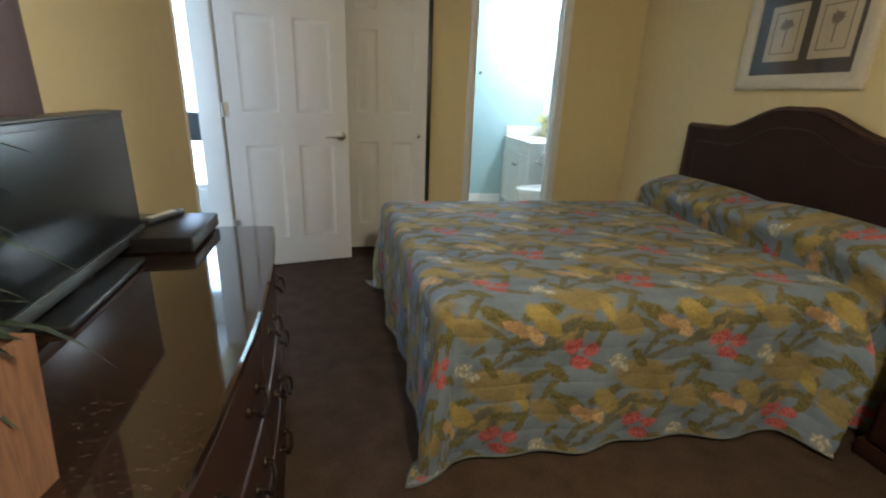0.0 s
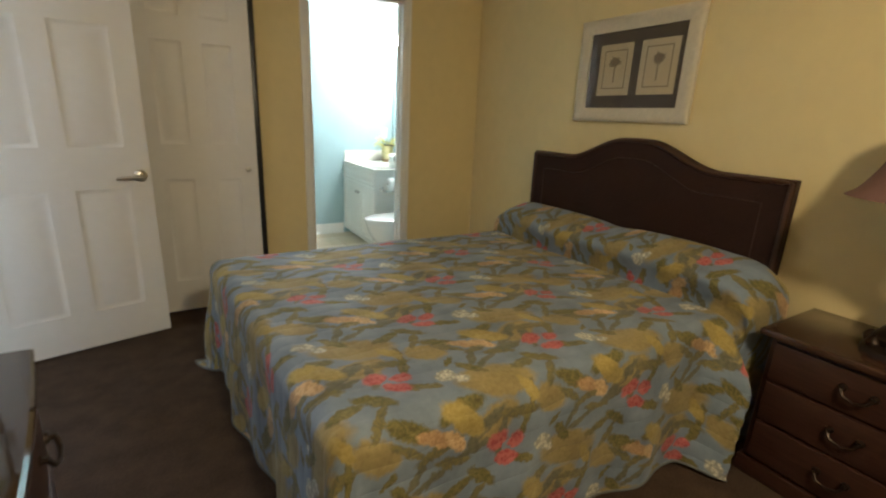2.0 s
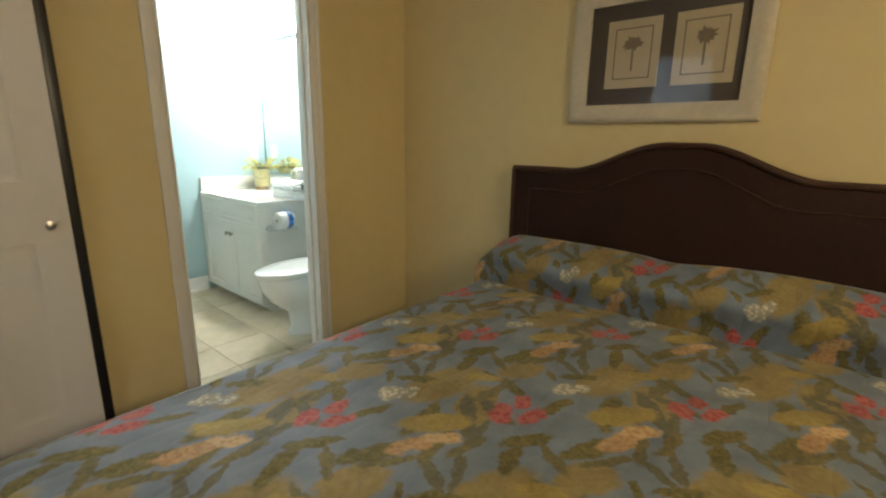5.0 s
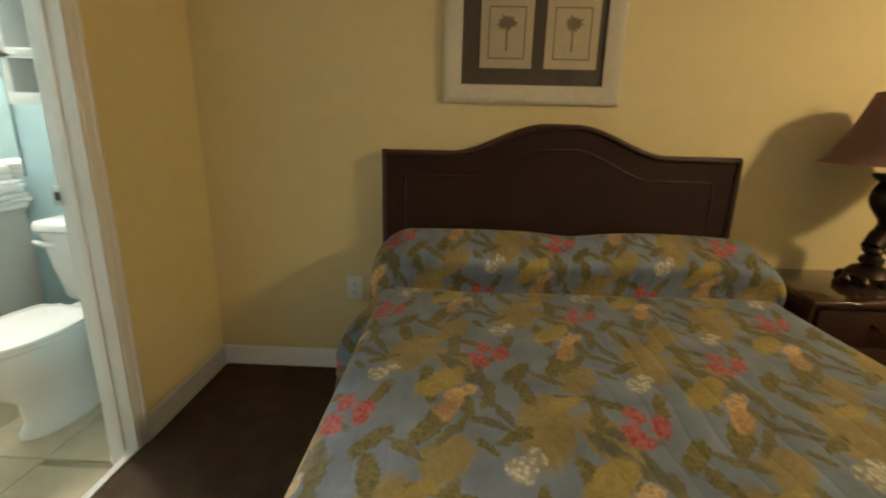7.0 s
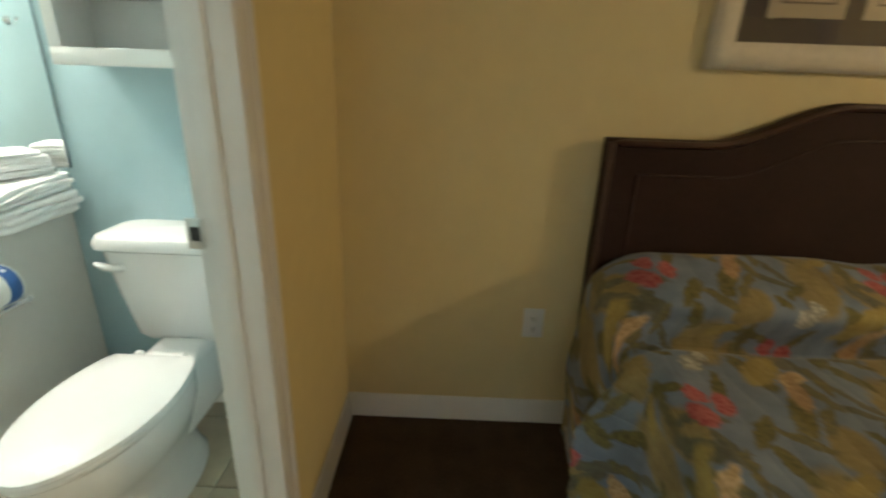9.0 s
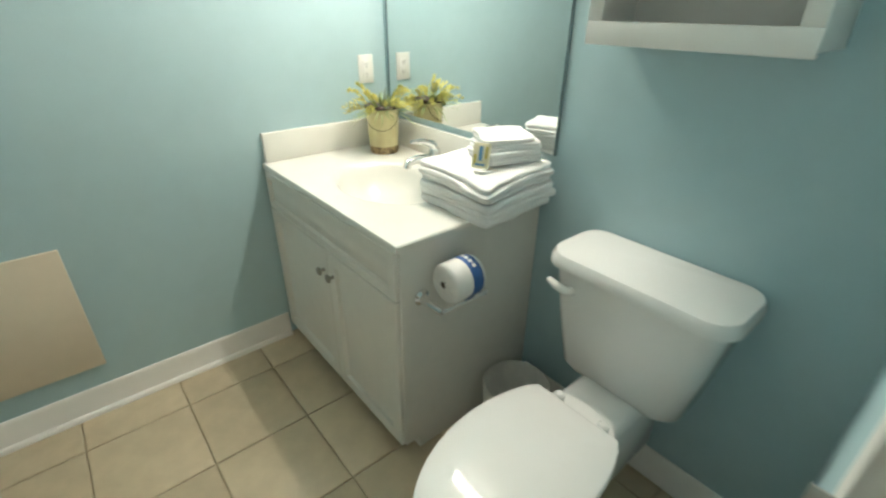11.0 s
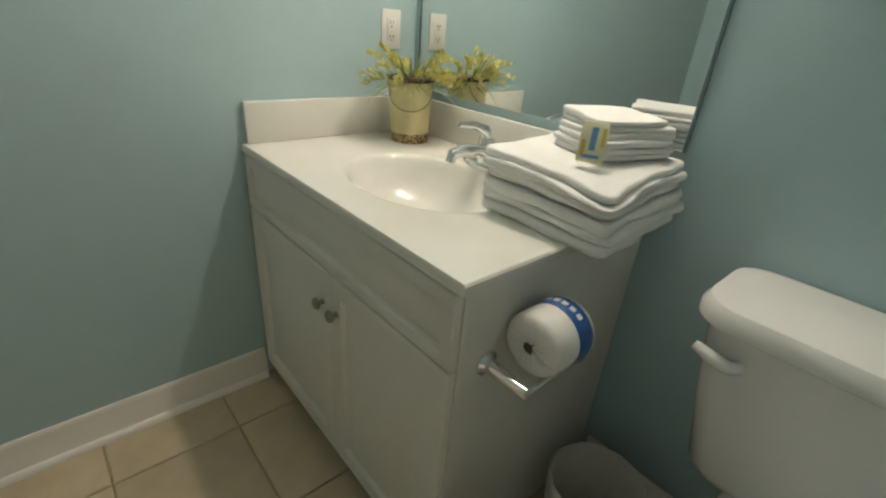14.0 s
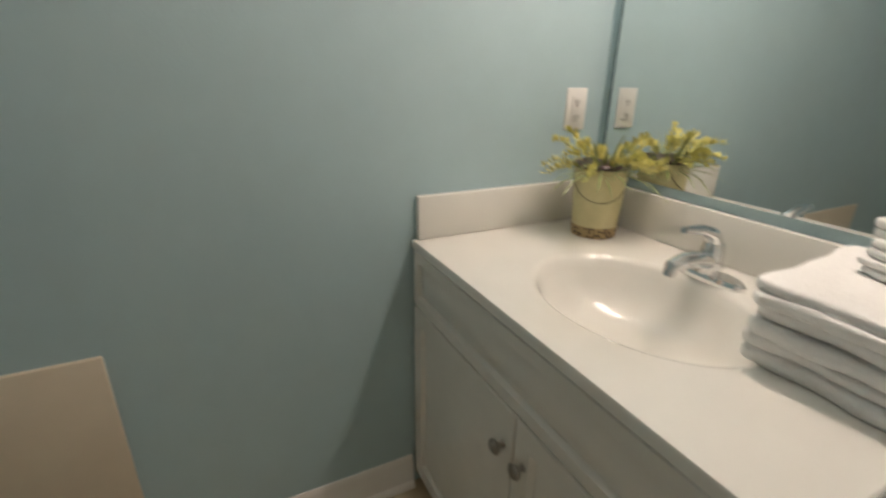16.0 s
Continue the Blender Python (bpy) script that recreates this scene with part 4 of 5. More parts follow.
def front_panel(name, y0, y1, z0, z1):
    """A routed panel on the cabinet's face: raised field inside a groove."""
    rings = []
    x = vx0 - 0.018
    tight = min(1.0, (z1 - z0) / 0.26)
    for d, xx in ((0, vx0 - 0.001), (0, x + 0.003), (0.003, x), (0.048 * tight, x), (0.056 * tight, x + 0.011), (0.066 * tight, x + 0.011), (0.098 * tight, x + 0.001)):
        rings.append([(xx, y0 + d, z0 + d), (xx, y1 - d, z0 + d), (xx, y1 - d, z1 - d), (xx, y0 + d, z1 - d)])
    return part(name, loft(rings), LAM, van)


zs, ym = 0.572, vy0 + 0.428
front_panel("false_drawer_front", vy0 + 0.004, vy1 - 0.008, zs + 0.004, CT - 0.026)
dn = front_panel("cabinet_door", vy0 + 0.004, ym - 0.002, -0.022, zs - 0.002)
df = front_panel("cabinet_door", ym + 0.002, vy1 - 0.008, -0.022, zs - 0.002)
KNOB = node_mat("aged_nickel", (0.36, 0.34, 0.31), 0.3, metal=1.0, var=0.1, scale=90)
for d, y in ((dn, ym - 0.034), (df, ym + 0.034)):
    part("knob", lathe([(0.001, 0), (0.008, 0), (0.0055, 0.008), (0.006, 0.013), (0.015, 0.018), (0.0165, 0.023), (0.012, 0.028), (0.001, 0.030)], 18, (vx0 - 0.017, y, 0.478), Matrix.Rotation(radians(-90), 4, "Y")), KNOB, d, "aged nickel mushroom knob")

# counter with the basin moulded in
top = thing("vanity_counter", (BX0, BY0, CT), "cream moulded vanity counter with an oval basin", "counter")
TX, TY = XB - BX0 - 0.002, YN - BY0 - 0.002
bcx, bcy, brx, bry = 0.285, 0.445, 0.18, 0.235
bm = bmesh.new()
n = 72


def on_border(c, s):
    """The counter's edge straight out from the basin's centre."""
    kx = ((TX if c > 0 else 0) - bcx) / c if abs(c) > 1e-6 else 99
    ky = ((TY if s > 0 else 0) - bcy) / s if abs(s) > 1e-6 else 99
    k = min(kx, ky)
    return bcx + k * c, bcy + k * s


angles = sorted([2 * math.pi * i / n for i in range(n)] + [math.atan2(y - bcy, x - bcx) % (2 * math.pi) for x in (0, TX) for y in (0, TY)])
rings = []
edge = [on_border(math.cos(a), math.sin(a)) for a in angles]
rings.append([(x, y, -0.022) for x, y in edge])
rings.append([(x, y, -0.004) for x, y in edge])
rings.append([(x + (bcx - x) * 0.008, y + (bcy - y) * 0.008, 0) for x, y in edge])
for k, z in ((1.08, 0.0), (1.03, -0.003), (0.99, -0.012), (0.955, -0.03), (0.88, -0.068), (0.74, -0.104), (0.52, -0.126), (0.24, -0.136), (0.10, -0.137)):
    rings.append([(bcx + brx * k * math.cos(a) * (1 - 0.0 * k), bcy + bry * k * math.sin(a), z) for a in angles])
rows = [[bm.verts.new(p) for p in r] for r in rings]
m_ = len(angles)
for a, b in zip(rows, rows[1:]):
    for i in range(m_):
        bm.faces.new((a[i], a[(i + 1) % m_], b[(i + 1) % m_], b[i]))
bm.faces.new(rows[-1])
part("counter", bm, MARBLE, top)
part("drain", lathe([(0.001, 0.004), (0.018, 0.004), (0.022, 0.0), (0.001, 0.0)], 20, (bcx, bcy, -0.1375)), CHROME, top, "chrome drain ring")
part("side_splash", box(0.012, TX - 0.021, TY - 0.020, TY, 0.0005, 0.118, 0.003), MARBLE, top)
part("back_splash", box(TX - 0.020, TX, 0.0, TY, 0.0005, 0.118, 0.003), MARBLE, top)

fau = thing("faucet", (BX0 + 0.495, BY0 + 0.448, CT), "chrome single-lever basin faucet", "faucet")
part("base_plate", loft([[(0.026 * math.cos(a) * s, 0.075 * math.sin(a) * s, z) for a in [2 * math.pi * i / 28 for i in range(28)]] for s, z in ((1, 0), (1, 0.008), (0.9, 0.014))]), CHROME, fau)
part("body", lathe([(0.024, 0.01), (0.023, 0.045), (0.020, 0.07), (0.018, 0.075), (0.001, 0.075)], 22), CHROME, fau)
part("spout", tube([(0, 0, 0.035), (-0.04, 0, 0.045), (-0.085, 0, 0.050), (-0.112, 0, 0.044), (-0.118, 0, 0.026)], [0.019, 0.017, 0.015, 0.014, 0.012], 14), CHROME, fau)
part("lever", tube([(0, 0, 0.07), (-0.012, 0, 0.092), (-0.05, 0, 0.106), (-0.10, 0, 0.112)], [0.017, 0.014, 0.010, 0.006], 12), CHROME, fau)

# mirror
mir = thing("vanity_mirror", (XB, 6.62, 0.905), "large frameless mirror above the vanity", "mirror")
part("mirror_glass", box(-0.006, -0.001, -0.465, 0.465, 0, 1.03, 0.001), MIRROR, mir, "silvered mirror glass", False)
EDGE = node_mat("dark_mirror_edge", (0.10, 0.16, 0.18), 0.3, var=0.1, scale=40)
for y in (-0.468, 0.468):
    part("edge_strip", box(-0.008, -0.001, y - 0.003, y + 0.003, 0, 1.03), EDGE, mir, "dark glass edge", False)

# light bar above the mirror
bar = thing("vanity_light", (XB, 6.62, 2.06), "chrome vanity light bar with lit globe bulbs", "light bar")
part("bar", box(-0.03, -0.001, -0.30, 0.30, -0.055, 0.055, 0.006), CHROME, bar)
for y in (-0.22, -0.073, 0.073, 0.22):
    so = part("socket", lathe([(0.026, 0), (0.024, 0.03)], 16, (-0.029, y, 0), Matrix.Rotation(radians(-90), 4, "Y")), CHROME, bar)
    part("bulb", lathe([(0.012, 0), (0.03, 0.012), (0.042, 0.036), (0.042, 0.052), (0.03, 0.076), (0.012, 0.087), (0.001, 0.088)], 20, (-0.058, y, 0), Matrix.Rotation(radians(-90), 4, "Y")), COOL, bar, "lit frosted globe bulb")

# flower pot
POT = node_mat("pale_yellow_glazed_pot", (0.66, 0.60, 0.34), 0.4, var=0.12, scale=25, second=(0.57, 0.51, 0.27))
SPECK = node_mat("leopard_speckled_band", (0.40, 0.28, 0.12), 0.5, var=0.1, scale=20)
st = SPECK.node_tree
sv = st.nodes.new("ShaderNodeTexVoronoi")
sv.inputs["Scale"].default_value = 110
sc = st.nodes.new("ShaderNodeTexCoord")
st.links.new(sc.outputs["Object"], sv.inputs["Vector"])
sr = st.nodes.new("ShaderNodeValToRGB")
sr.color_ramp.elements[0].position, sr.color_ramp.elements[1].position = 0.35, 0.5
sr.color_ramp.elements[0].color, sr.color_ramp.elements[1].color = (0.05, 0.03, 0.02, 1), (0.42, 0.30, 0.14, 1)
st.links.new(sv.outputs["Distance"], sr.inputs[0])
st.links.new(sr.outputs[0], st.nodes["Principled BSDF"].inputs["Base Color"])
STRAW = node_mat("yellow_wheat_heads", (0.72, 0.68, 0.26), 0.7, var=0.25, scale=80)
GRASS = node_mat("pale_green_grass_blades", (0.32, 0.38, 0.16), 0.6, var=0.3, scale=80)
pot = thing("flower_pot", (3.132, 6.965, CT), "pale yellow bucket pot with artificial wheat and grass", "potted plant")
part("pot", lathe([(0.055, 0), (0.0585, 0.028), (0.066, 0.16), (0.069, 0.162), (0.069, 0.168), (0.064, 0.168), (0.062, 0.14), (0.001, 0.14)], 32), POT, pot)
part("speckled_band", lathe([(0.0562, 0.002), (0.0592, 0.026), (0.0602, 0.024), (0.0572, 0.0)], 32), SPECK, pot, "leopard-speckled band")
part("rim_bead", lathe([(0.0685, 0.16), (0.0715, 0.163), (0.0715, 0.168), (0.068, 0.171)], 32), FRONTWOOD, pot, "brown rim line")
hp = [(0.0655 * math.cos(a) * 1.02, 0.066 * math.sin(a) * 1.03, 0.15 - 0.062 * math.sin((a - math.radians(150)) / math.radians(160) * math.pi) ** 0.6) for a in [math.radians(150 + 160 * i / 20) for i in range(21)]]
part("wire_handle", tube(hp, 0.0010, 6), BRONZE, pot, "thin wire bail handle")
rnd = random.Random(21)
bg = bmesh.new()
for i in range(170):
    a, e = rnd.uniform(0, 6.28), rnd.uniform(0.15, 1.3)
    r = rnd.uniform(0, 0.05)
    # kept clear of the mirror and of the side wall
    ln = rnd.uniform(0.08, 0.17) * (0.62 if math.cos(a - 0.6) > 0.35 else 1)
    leaf(bg, (r * math.cos(a), r * math.sin(a), 0.14), (math.cos(a) * math.cos(e), math.sin(a) * math.cos(e), math.sin(e)), ln, rnd.uniform(0.0016, 0.004), rnd.uniform(0.1, 0.6), 3)
part("grass", bg, GRASS, pot, "pale green grass blades")
bs = bmesh.new()
for i in range(34):
    a, e = rnd.uniform(0, 6.28), rnd.uniform(0.2, 1.15)
    ln = rnd.uniform(0.09, 0.15) * (0.6 if math.cos(a - 0.6) > 0.35 else 1)
    way = Vector((math.cos(a) * math.cos(e), math.sin(a) * math.cos(e), math.sin(e)))
    o = Vector((0.03 * math.cos(a), 0.03 * math.sin(a), 0.145))
    for k in range(9):
        c = o + way * (ln * (0.45 + 0.55 * k / 8)) - Vector((0, 0, 0.25 * ln * (k / 8) ** 2))
        for s in range(3):
            w = Vector((rnd.uniform(-1, 1), rnd.uniform(-1, 1), rnd.uniform(-0.4, 1))).normalized()
            leaf(bs, c, (way + w * 0.7), 0.020, 0.0044, 0.1, 2)
part("wheat", bs, STRAW, pot, "yellow wheat heads")["kind"] = "stuff"

for o in pot.children_recursive:
    o.data.transform(Matrix.Diagonal((1.05, 1.05, 1.16, 1)))
for o in fau.children_recursive:
    o.data.transform(Matrix.Diagonal((1.12, 1.12, 1.12, 1)))

outlet("bathroom_outlet", pose(3.155, YN, 1.084, 0, 0, 0), "white duplex outlet above the vanity's side splash")
sw = thing("light_switch", (XV, 6.99, 1.66), "white switch plate on the blue bathroom wall", "light switch")
part("cover_plate", box(0.0005, 0.006, -0.037, 0.037, -0.058, 0.058, 0.003), PLASTIC, sw)
part("toggle", box(0.005, 0.014, -0.006, 0.006, -0.012, 0.012, 0.002), PLASTIC, sw)
# warm light on the door strip is put into its peach colour
WARM_LIT = node_mat("warm_lit_door", (0.76, 0.53, 0.35), 0.5, var=0.05, scale=20)
ld = thing("west_door", (XV, 6.80, BF), "strip of door in warm-lit peach beside its white casing", "door")
part("leaf", box(0.002, 0.036, -0.07, 0.075, 0.01, 2.03, 0.003), WARM_LIT, ld)
part("casing", box(0.001, 0.018, -0.30, -0.072, 0, 2.08, 0.004), WHITE, ld)
part("latch", box(0.036, 0.040, 0.0, 0.025, 1.30, 1.40, 0.001), STEEL, ld, "steel latch plate")

# ---- towels ----


def folded(name, cx, cy, rz, w, d, z0, z1, label, group, seed, droop):
    """A thick folded towel: soft plush layers that sag and bulge unevenly."""
    rnd = random.Random(seed)
    ph = [rnd.uniform(0, 6.28) for _ in range(8)]
    ob = thing(name, (cx, cy, z0), label, "towel", group, rz=rz + rnd.uniform(-2.0, 2.0))
    h = z1 - z0
    cuts = [0.0, 0.37, 0.66, 1.0] if h > 0.04 else [0.0, 0.52, 1.0]
    for q in range(len(cuts) - 1):
        a, b = h * cuts[q], h * cuts[q + 1] - 0.0004
        hx, hy = w / 2 - rnd.uniform(0, 0.010), d / 2 - rnd.uniform(0, 0.010)
        ox, oy = rnd.uniform(-0.004, 0.004), rnd.uniform(-0.004, 0.004)
        r = (b - a) / 2
        rings = []
        prof = [math.pi * k / 8 for k in range(9)]
        loop = []
        cr = 0.017
        for sx, sy, a0 in ((1, 1, 0), (-1, 1, 90), (-1, -1, 180), (1, -1, 270)):
            for k in range(6):
                an = radians(a0 + 18 * k)
                loop.append((sx * (hx - cr), sy * (hy - cr), math.cos(an), math.sin(an)))
            nx, ny = {0: (-1, 1), 90: (-1, -1), 180: (1, -1), 270: (1, 1)}[a0]
            for k in range(1, 12):
                f_ = k / 12
                if a0 in (0, 180):
                    loop.append(((1 - 2 * f_) * sx * (hx - cr), sy * (hy - cr), 0.0, float(sy)))
                else:
                    loop.append((sx * (hx - cr), (1 - 2 * f_) * sy * (hy - cr), float(sx), 0.0))
        for pz in prof:
            ring = []
            for lx, ly, ux, uy in loop:
                out = cr - r + r * math.sin(pz) ** 0.5 + 0.0040 * math.sin(23 * (lx + ly) + ph[q]) + 0.0025 * math.sin(57 * (lx - ly) + ph[2 + q])
                sag = 0.0035 * (1 if q else 0.5) * math.sin(17 * lx + ph[4 + q]) * math.sin(15 * ly + ph[6]) * (1 - math.cos(pz)) / 2
                slump = max(0.0, (-lx / hx - ly / hy) / 2)
                sag -= droop * slump ** 2 * ((cuts[q] + (cuts[q + 1] - cuts[q]) * (1 - math.cos(pz)) / 2) + 0.3)
                ring.append((lx + ox + ux * out, ly + oy + uy * out, (a + b) / 2 - r * math.cos(pz) + sag))
            rings.append(ring)
        part("fold", loft(rings), TOWEL, ob)
    return ob


tz = CT
for i, hgt in enumerate((0.076, 0.062)):
    folded("bath_towel", 3.062 - 0.004 * i, 6.262 + 0.003 * i, 3 - 2 * i, 0.325 - 0.008 * i, 0.318 - 0.008 * i, tz + 0.0005, tz + hgt, "thick white folded bath towel in the stack on the counter", "bath towels", 31 + i, 0.012 + 0.014 * i)
    tz += hgt
hz = tz
for i in range(3):
    folded("washcloth", 3.124 + 0.002 * i, 6.252 + 0.003 * i, -18 - 3 * i, 0.195 - 0.006 * i, 0.172, hz + 0.0005, hz + 0.026, "white folded washcloth on the stack of towels", "washcloths", 41 + i, 0.0)
    hz += 0.026
LABEL1 = node_mat("pale_yellow_soap_wrapper", (0.74, 0.70, 0.50), 0.4, var=0.06, scale=40)
LABEL2 = node_mat("blue_print", (0.14, 0.33, 0.55), 0.4, var=0.1, scale=60)
LABEL3 = node_mat("yellow_print", (0.60, 0.50, 0.12), 0.4, var=0.1, scale=60)
soap = new("soap_bar")
soap.matrix_world = pose(2.986, 6.216, tz + 0.0005, 0, 0, 28) @ pose(0, 0, 0, 0, 16, 0)
tagged(soap, "wrapped soap bar leaning against the washcloths", "soap")
part("wrapper", box(-0.018, 0.0, -0.025, 0.025, 0, 0.074, 0.004), LABEL1, soap)
part("print_bar", box(-0.0188, -0.0175, -0.006, 0.005, 0.022, 0.064), LABEL2, soap, "blue lettering bar", False)
part("print_mark", box(-0.0188, -0.0175, 0.012, 0.020, 0.010, 0.040), LABEL3, soap, "yellow mark", False)
part("print_mark", box(-0.0188, -0.0175, -0.021, -0.014, 0.030, 0.064), LABEL3, soap, "yellow mark", False)
part("print_bar", box(-0.0188, -0.0175, -0.016, 0.016, 0.008, 0.014), LABEL2, soap, "small blue bar", False)

# ---- paper holder ----
hold = thing("paper_holder", (2.737, BY0 + 0.0145, 0.560), "chrome toilet paper holder on the vanity's side", "paper holder")
RX = Matrix.Rotation(radians(90), 4, "X")
for x in (0.0, 0.175):
    part("rosette", lathe([(0.001, 0), (0.027, 0), (0.026, 0.006), (0.016, 0.012), (0.012, 0.014), (0.001, 0.014)], 22, (x, 0, 0), RX), CHROME, hold)
    part("arm", tube([(x, -0.01, 0), (x, -0.055, -0.003), (x + (0.004 if x == 0 else -0.004), -0.098, -0.005)], [0.015, 0.012, 0.012], 12), CHROME, hold)
part("roller", tube([(0.0, -0.096, -0.005), (0.175, -0.096, -0.005)], 0.0062, 12), CHROME, hold)
WRAP = node_mat("white_tissue_wrap", (0.78, 0.77, 0.74), 0.6, var=0.05, scale=60, bump=0.4, bscale=120)
BLUEP = node_mat("blue_paper_band", (0.02, 0.09, 0.28), 0.45, var=0.15, scale=40)
roll = new("toilet_roll")
roll.matrix_world = pose(2.737 + 0.092, BY0 - 0.052, 0.558 + 0.064, 0, 90, 0)
tagged(roll, "wrapped white toilet roll with a blue paper band", "toilet paper")
rp = [(0.017, -0.053), (0.022, -0.056), (0.040, -0.055), (0.052, -0.050), (0.056, -0.043), (0.057, 0.043), (0.052, 0.050), (0.040, 0.055), (0.022, 0.056), (0.017, 0.053)]
part("paper", lathe(rp, 36), WRAP, roll)
part("band", lathe([(0.0572, 0.002), (0.0580, 0.004), (0.0580, 0.036), (0.0572, 0.038)], 36), BLUEP, roll, "blue printed paper band")
bm = bmesh.new()
for k in range(5):
    a = radians(150 + 16 * k)
    c = Vector((0.0583 * math.cos(a), 0.0583 * math.sin(a), 0.020))
    own = box(-0.0006, 0.0006, -0.005, 0.005, -0.005, 0.005)
    bmesh.ops.transform(own, matrix=Matrix.Translation(c) @ Matrix.Rotation(a, 4, "Z"), verts=own.verts[:])
    joined(bm, own)
part("print", bm, WRAP, roll, "white lettering bars", False)
CORE = node_mat("grey_cardboard_core", (0.10, 0.085, 0.07), 0.9, var=0.3, scale=90)
rnd = random.Random(77)
for e in (-1, 1):
    part("core_hole", lathe([(0.001, 0.0520 * e), (0.011, 0.0535 * e), (0.0125, 0.0563 * e), (0.001, 0.0563 * e)], 9), CORE, roll, "dark open core")
    bm = bmesh.new()
    for k in range(14):
        a = 2 * math.pi * k / 14 + rnd.uniform(-0.15, 0.15)
        c, d = math.cos(a), math.sin(a)
        tube([(0.010 * c, 0.010 * d, 0.0560 * e), (0.020 * c, 0.020 * d, 0.0568 * e), (0.036 * c, 0.036 * d, 0.0556 * e), (0.052 * c, 0.052 * d, 0.0505 * e)], [0.0024, 0.0022, 0.0016, 0.0008], 6, bm)
    part("tucked_pleats", bm, WRAP, roll, "pleats of the tucked wrapper")
for o in roll.children_recursive:
    o.data.transform(Matrix.Diagonal((1.08, 1.08, 1.1, 1)))

# ---- toilet ----
TC = 5.718
toi = thing("toilet", (XB, TC, BF), "white two-piece toilet with its lid closed", "toilet")


def oval(cx, rx, ry, z, n=40, egg=0.0, back=None):
    ring = []
    for i in range(n):
        a = 2 * math.pi * i / n
        c, s = math.cos(a), math.sin(a)
        x = cx + rx * c
        y = ry * s * (1 - egg * (-c if c < 0 else 0) ** 2)
        if back is not None:
            x = min(x, back)
        ring.append((x, y, z))
    return ring


part("bowl", loft([oval(-0.46, 0.235, 0.105, 0.0), oval(-0.46, 0.235, 0.105, 0.02), oval(-0.46, 0.21, 0.085, 0.06), oval(-0.48, 0.205, 0.085, 0.16), oval(-0.54, 0.265, 0.13, 0.265), oval(-0.565, 0.29, 0.168, 0.350), oval(-0.575, 0.298, 0.172, 0.410), oval(-0.575, 0.298, 0.172, 0.427)]), CERAMIC, toi)
part("deck", box(-0.42, -0.03, -0.10, 0.10, 0.17, 0.426, 0.03, 3), CERAMIC, toi)
part("seat", loft([oval(-0.578, 0.303, 0.173, 0.4290, egg=0.08, back=-0.37), oval(-0.578, 0.308, 0.177, 0.4340, egg=0.08, back=-0.37), oval(-0.578, 0.308, 0.177, 0.4420, egg=0.08, back=-0.37), oval(-0.578, 0.304, 0.173, 0.4470, egg=0.08, back=-0.37)]), CERAMIC, toi)
part("lid", loft([oval(-0.578, 0.306, 0.175, 0.4485, egg=0.08, back=-0.37), oval(-0.578, 0.311, 0.180, 0.4530, egg=0.08, back=-0.37), oval(-0.578, 0.308, 0.177, 0.4640, egg=0.08, back=-0.37), oval(-0.578, 0.280, 0.155, 0.4730, egg=0.08, back=-0.385), oval(-0.578, 0.158, 0.091, 0.4770, egg=0.08)]), CERAMIC, toi, "closed white lid")


def tank_ring(x0, x1, hy, z, r=0.045, n=6):
    """A rounded rectangle whose front is softly bowed."""
    ring = []
    for cx, cy, a0 in ((x1 - r, hy - r, 0), (x0 + r, hy - r, 90), (x0 + r, -hy + r, 180), (x1 - r, -hy + r, 270)):
        for i in range(n + 1):
            a = radians(a0 + 90 * i / n)
            ring.append((cx + r * math.cos(a), cy + r * math.sin(a), z))
    return [(x - 0.02 * max(0.0, 1 - (y / hy) ** 2) * (1 if x < (x0 + x1) / 2 else 0), y, z_) for x, y, z_ in ring]


part("tank", loft([tank_ring(-0.185, -0.02, 0.165, 0.415), tank_ring(-0.20, -0.015, 0.185, 0.44), tank_ring(-0.215, -0.012, 0.212, 0.60), tank_ring(-0.225, -0.010, 0.236, 0.765)]), CERAMIC, toi)
part("tank_lid", loft([tank_ring(-0.235, -0.006, 0.246, 0.764, 0.06), tank_ring(-0.247, -0.004, 0.256, 0.772, 0.065), tank_ring(-0.247, -0.004, 0.256, 0.793, 0.065), tank_ring(-0.238, -0.010, 0.247, 0.809, 0.06), tank_ring(-0.20, -0.03, 0.205, 0.816, 0.05)]), CERAMIC, toi)
part("flush_lever", tube([(-0.215, 0.155, 0.704), (-0.238, 0.158, 0.706), (-0.248, 0.168, 0.708), (-0.252, 0.195, 0.715), (-0.250, 0.225, 0.722)], [0.015, 0.012, 0.012, 0.013, 0.009], 12), CERAMIC, toi, "white flush lever")
for y in (-0.07, 0.07):
    part("seat_hinge", lathe([(0.001, 0), (0.016, 0), (0.016, 0.03), (0.01, 0.036), (0.001, 0.036)], 14, (-0.345, y, 0.422)), CERAMIC, toi)

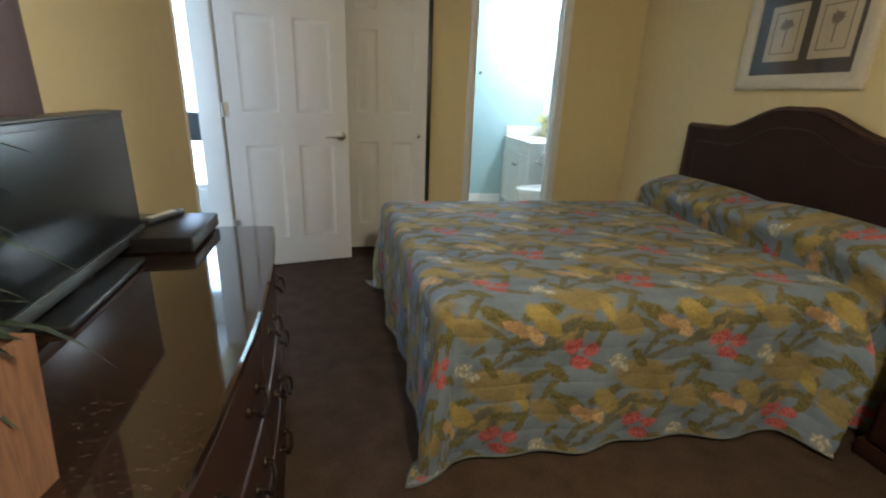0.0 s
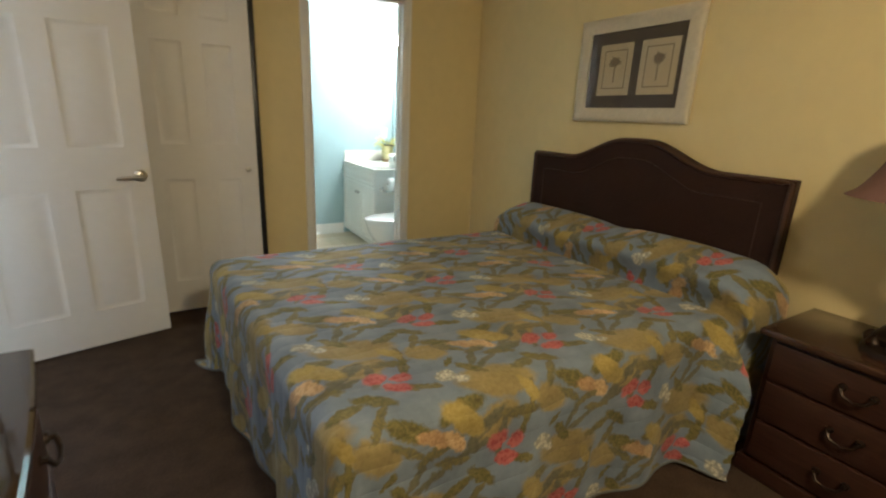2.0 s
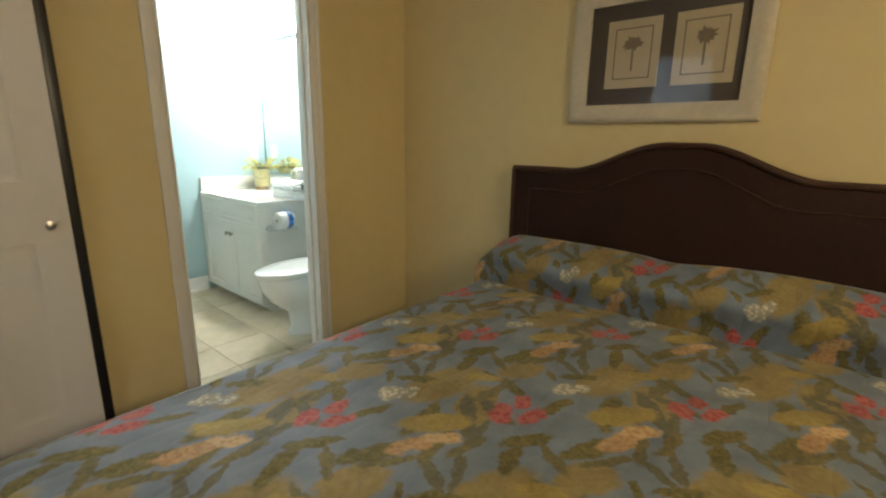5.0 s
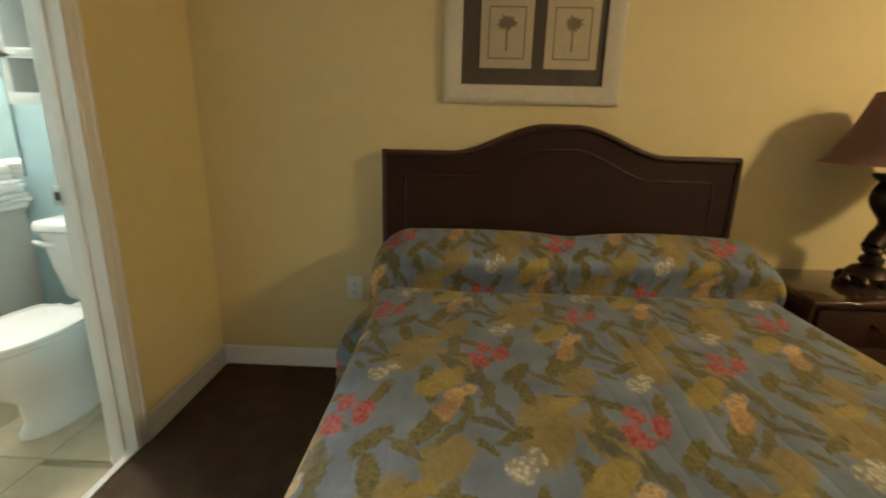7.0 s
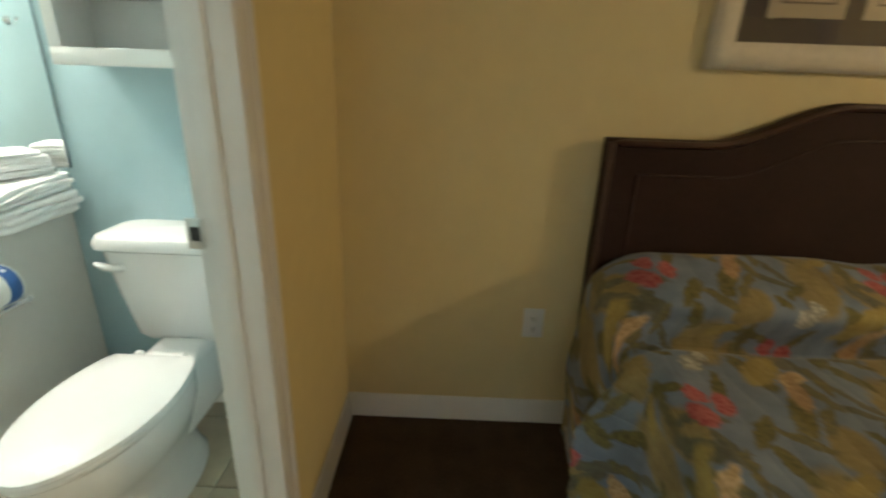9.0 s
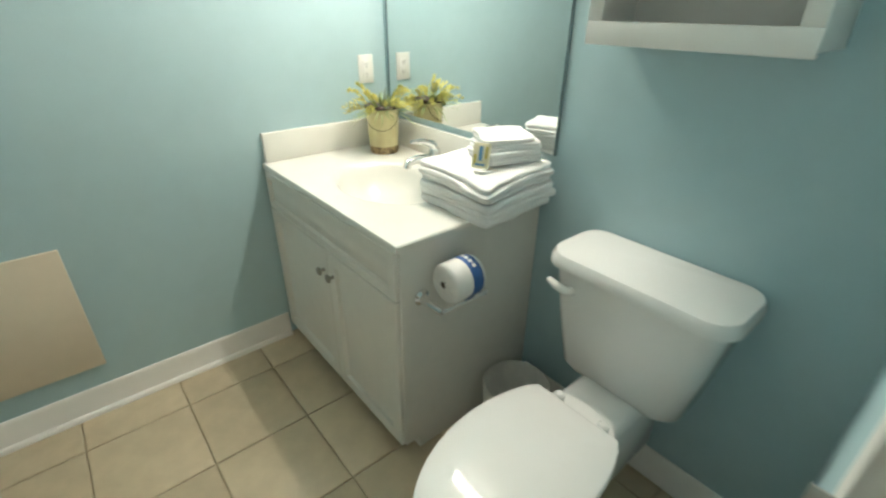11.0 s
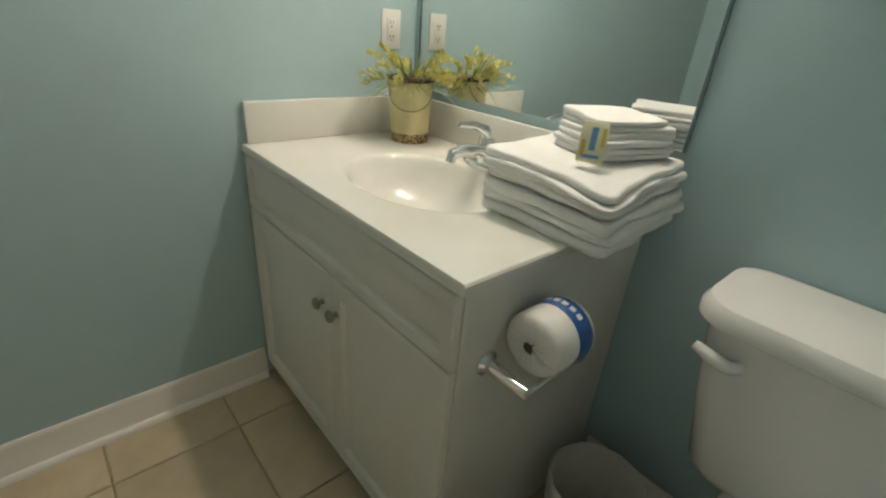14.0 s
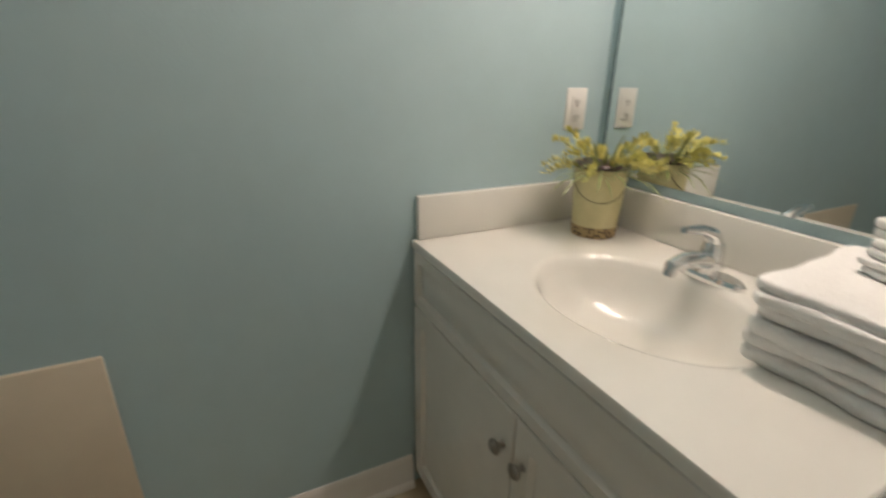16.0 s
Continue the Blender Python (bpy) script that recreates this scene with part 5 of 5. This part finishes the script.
# ---- waste bin ----
BAG = node_mat("translucent_white_bag", (0.60, 0.59, 0.55), 0.45, var=0.08, scale=40, bump=0.6, bscale=60)
wb = thing("waste_bin", (3.03, 6.03, BF), "small white waste bin lined with a plastic bag", "waste bin")
part("bin", lathe([(0.001, 0.004), (0.085, 0.0), (0.092, 0.01), (0.113, 0.235), (0.109, 0.235), (0.088, 0.012), (0.001, 0.01)], 30), BAG, wb)
rnd = random.Random(9)
n = 48
jit = [rnd.uniform(-1, 1) for _ in range(n)]
rings = []
for r, z, w in ((0.1115, 0.15, 0.3), (0.115, 0.20, 0.4), (0.1175, 0.238, 0.3), (0.112, 0.246, 0.3), (0.105, 0.22, 0.5), (0.084, 0.08, 0.8)):
    rings.append([((r + 0.002 * w * jit[i]) * math.cos(2 * math.pi * i / n), (r + 0.002 * w * jit[i]) * math.sin(2 * math.pi * i / n), z + 0.008 * w * jit[(i * 5) % n]) for i in range(n)])
part("liner", loft(rings, False), BAG, wb, "crumpled translucent liner")

# ---- shelf, panel, hook ----
sh = thing("wall_shelf", (XB, 5.748, 1.26), "white open wall shelf unit above the toilet", "shelf")
for y in (-0.23, 0.215):
    part("side", box(-0.17, -0.001, y, y + 0.018, 0, 0.72, 0.002), WHITE, sh)
for z in (0.0, 0.19, 0.45, 0.70):
    part("shelf", box(-0.17, -0.001, -0.212, 0.215, z, z + 0.02, 0.002), WHITE, sh)
part("back", box(-0.006, -0.001, -0.212, 0.215, 0.02, 0.70), WHITE, sh)
part("face_rail", box(-0.182, -0.17, -0.23, 0.233, -0.01, 0.04, 0.003), WHITE, sh)
part("face_rail", box(-0.182, -0.17, -0.23, 0.233, 0.18, 0.225, 0.003), WHITE, sh)
part("face_stile", box(-0.182, -0.17, 0.195, 0.233, 0.04, 0.72, 0.003), WHITE, sh)
part("face_stile", box(-0.182, -0.17, -0.23, -0.192, 0.04, 0.72, 0.003), WHITE, sh)

CREAM = node_mat("cream_panel_paint", (0.66, 0.58, 0.46), 0.5, var=0.04, scale=20)
ap = thing("access_panel", (1.73, YN, 0.12), "flat cream access panel on the blue wall", "access panel")
part("panel", box(-0.24, 0.205, -0.013, -0.001, 0, 0.485, 0.003), CREAM, ap)
hk = thing("towel_hook", (2.29, YN, 1.47), "small chrome hook on the blue wall", "hook")
part("rosette", lathe([(0.001, 0), (0.022, 0), (0.02, 0.007), (0.008, 0.012), (0.001, 0.012)], 18, (0, -0.0005, 0), RX), CHROME, hk)
part("arm", tube([(0, -0.01, 0), (0, -0.04, -0.004), (0, -0.055, 0.004), (0, -0.058, 0.02)], [0.007, 0.006, 0.007, 0.008], 10), CHROME, hk)

# ---- floor tiles ----
TILE = node_mat("cream_ceramic_tile", (0.50, 0.42, 0.295), 0.3, var=0.16, scale=12, bump=0.12, bscale=60)
tt = TILE.node_tree
oi = tt.nodes.new("ShaderNodeObjectInfo")
hv = tt.nodes.new("ShaderNodeHueSaturation")
mr = tt.nodes.new("ShaderNodeMapRange")
mr.inputs["To Min"].default_value, mr.inputs["To Max"].default_value = 0.9, 1.08
tt.links.new(oi.outputs["Random"], mr.inputs["Value"])
tt.links.new(mr.outputs[0], hv.inputs["Value"])
pb = tt.nodes["Principled BSDF"]
src = pb.inputs["Base Color"].links[0].from_socket
tt.links.new(src, hv.inputs["Color"])
tt.links.new(hv.outputs[0], pb.inputs["Base Color"])
PXT, PYT, J = 0.34, 0.345, 0.004
shared = {}
x = 2.474 - 5 * PXT
while x < XB:
    y = 6.585 - 5 * PYT
    while y < YN:
        a0, a1 = max(x + J / 2, XV), min(x + PXT - J / 2, XB)
        b0, b1 = max(y + J / 2, YP + 0.02 if x + PXT > OX0 + 0.02 and x < OX1 - 0.02 else YQ), min(y + PYT - J / 2, YN)
        if y < YQ and x + PXT > OX0 and x < OX1:
            a0, a1 = max(a0, OX0 + 0.013), min(a1, OX1 - 0.013)
        if a1 - a0 > 0.02 and b1 - b0 > 0.02:
            key = (round(a1 - a0, 3), round(b1 - b0, 3))
            if key not in shared:
                w, d = key
                bm = loft([[(s * (w / 2 - i), q * (d / 2 - i), z) for s, q in ((-1, -1), (1, -1), (1, 1), (-1, 1))] for i, z in ((0, -0.0085), (0, -0.0035), (0.003, -0.001), (0.006, 0.0))])
                me = bpy.data.meshes.new("tile")
                bmesh.ops.recalc_face_normals(bm, faces=bm.faces[:])
                bm.to_mesh(me)
                bm.free()
                me.materials.append(TILE)
                shade(me, 20)
                shared[key] = me
            tl = new("tile", shared[key])
            tl.location = ((a0 + a1) / 2, (b0 + b1) / 2, BF)
            tl.parent = bath_floor
        y += PYT
    x += PXT
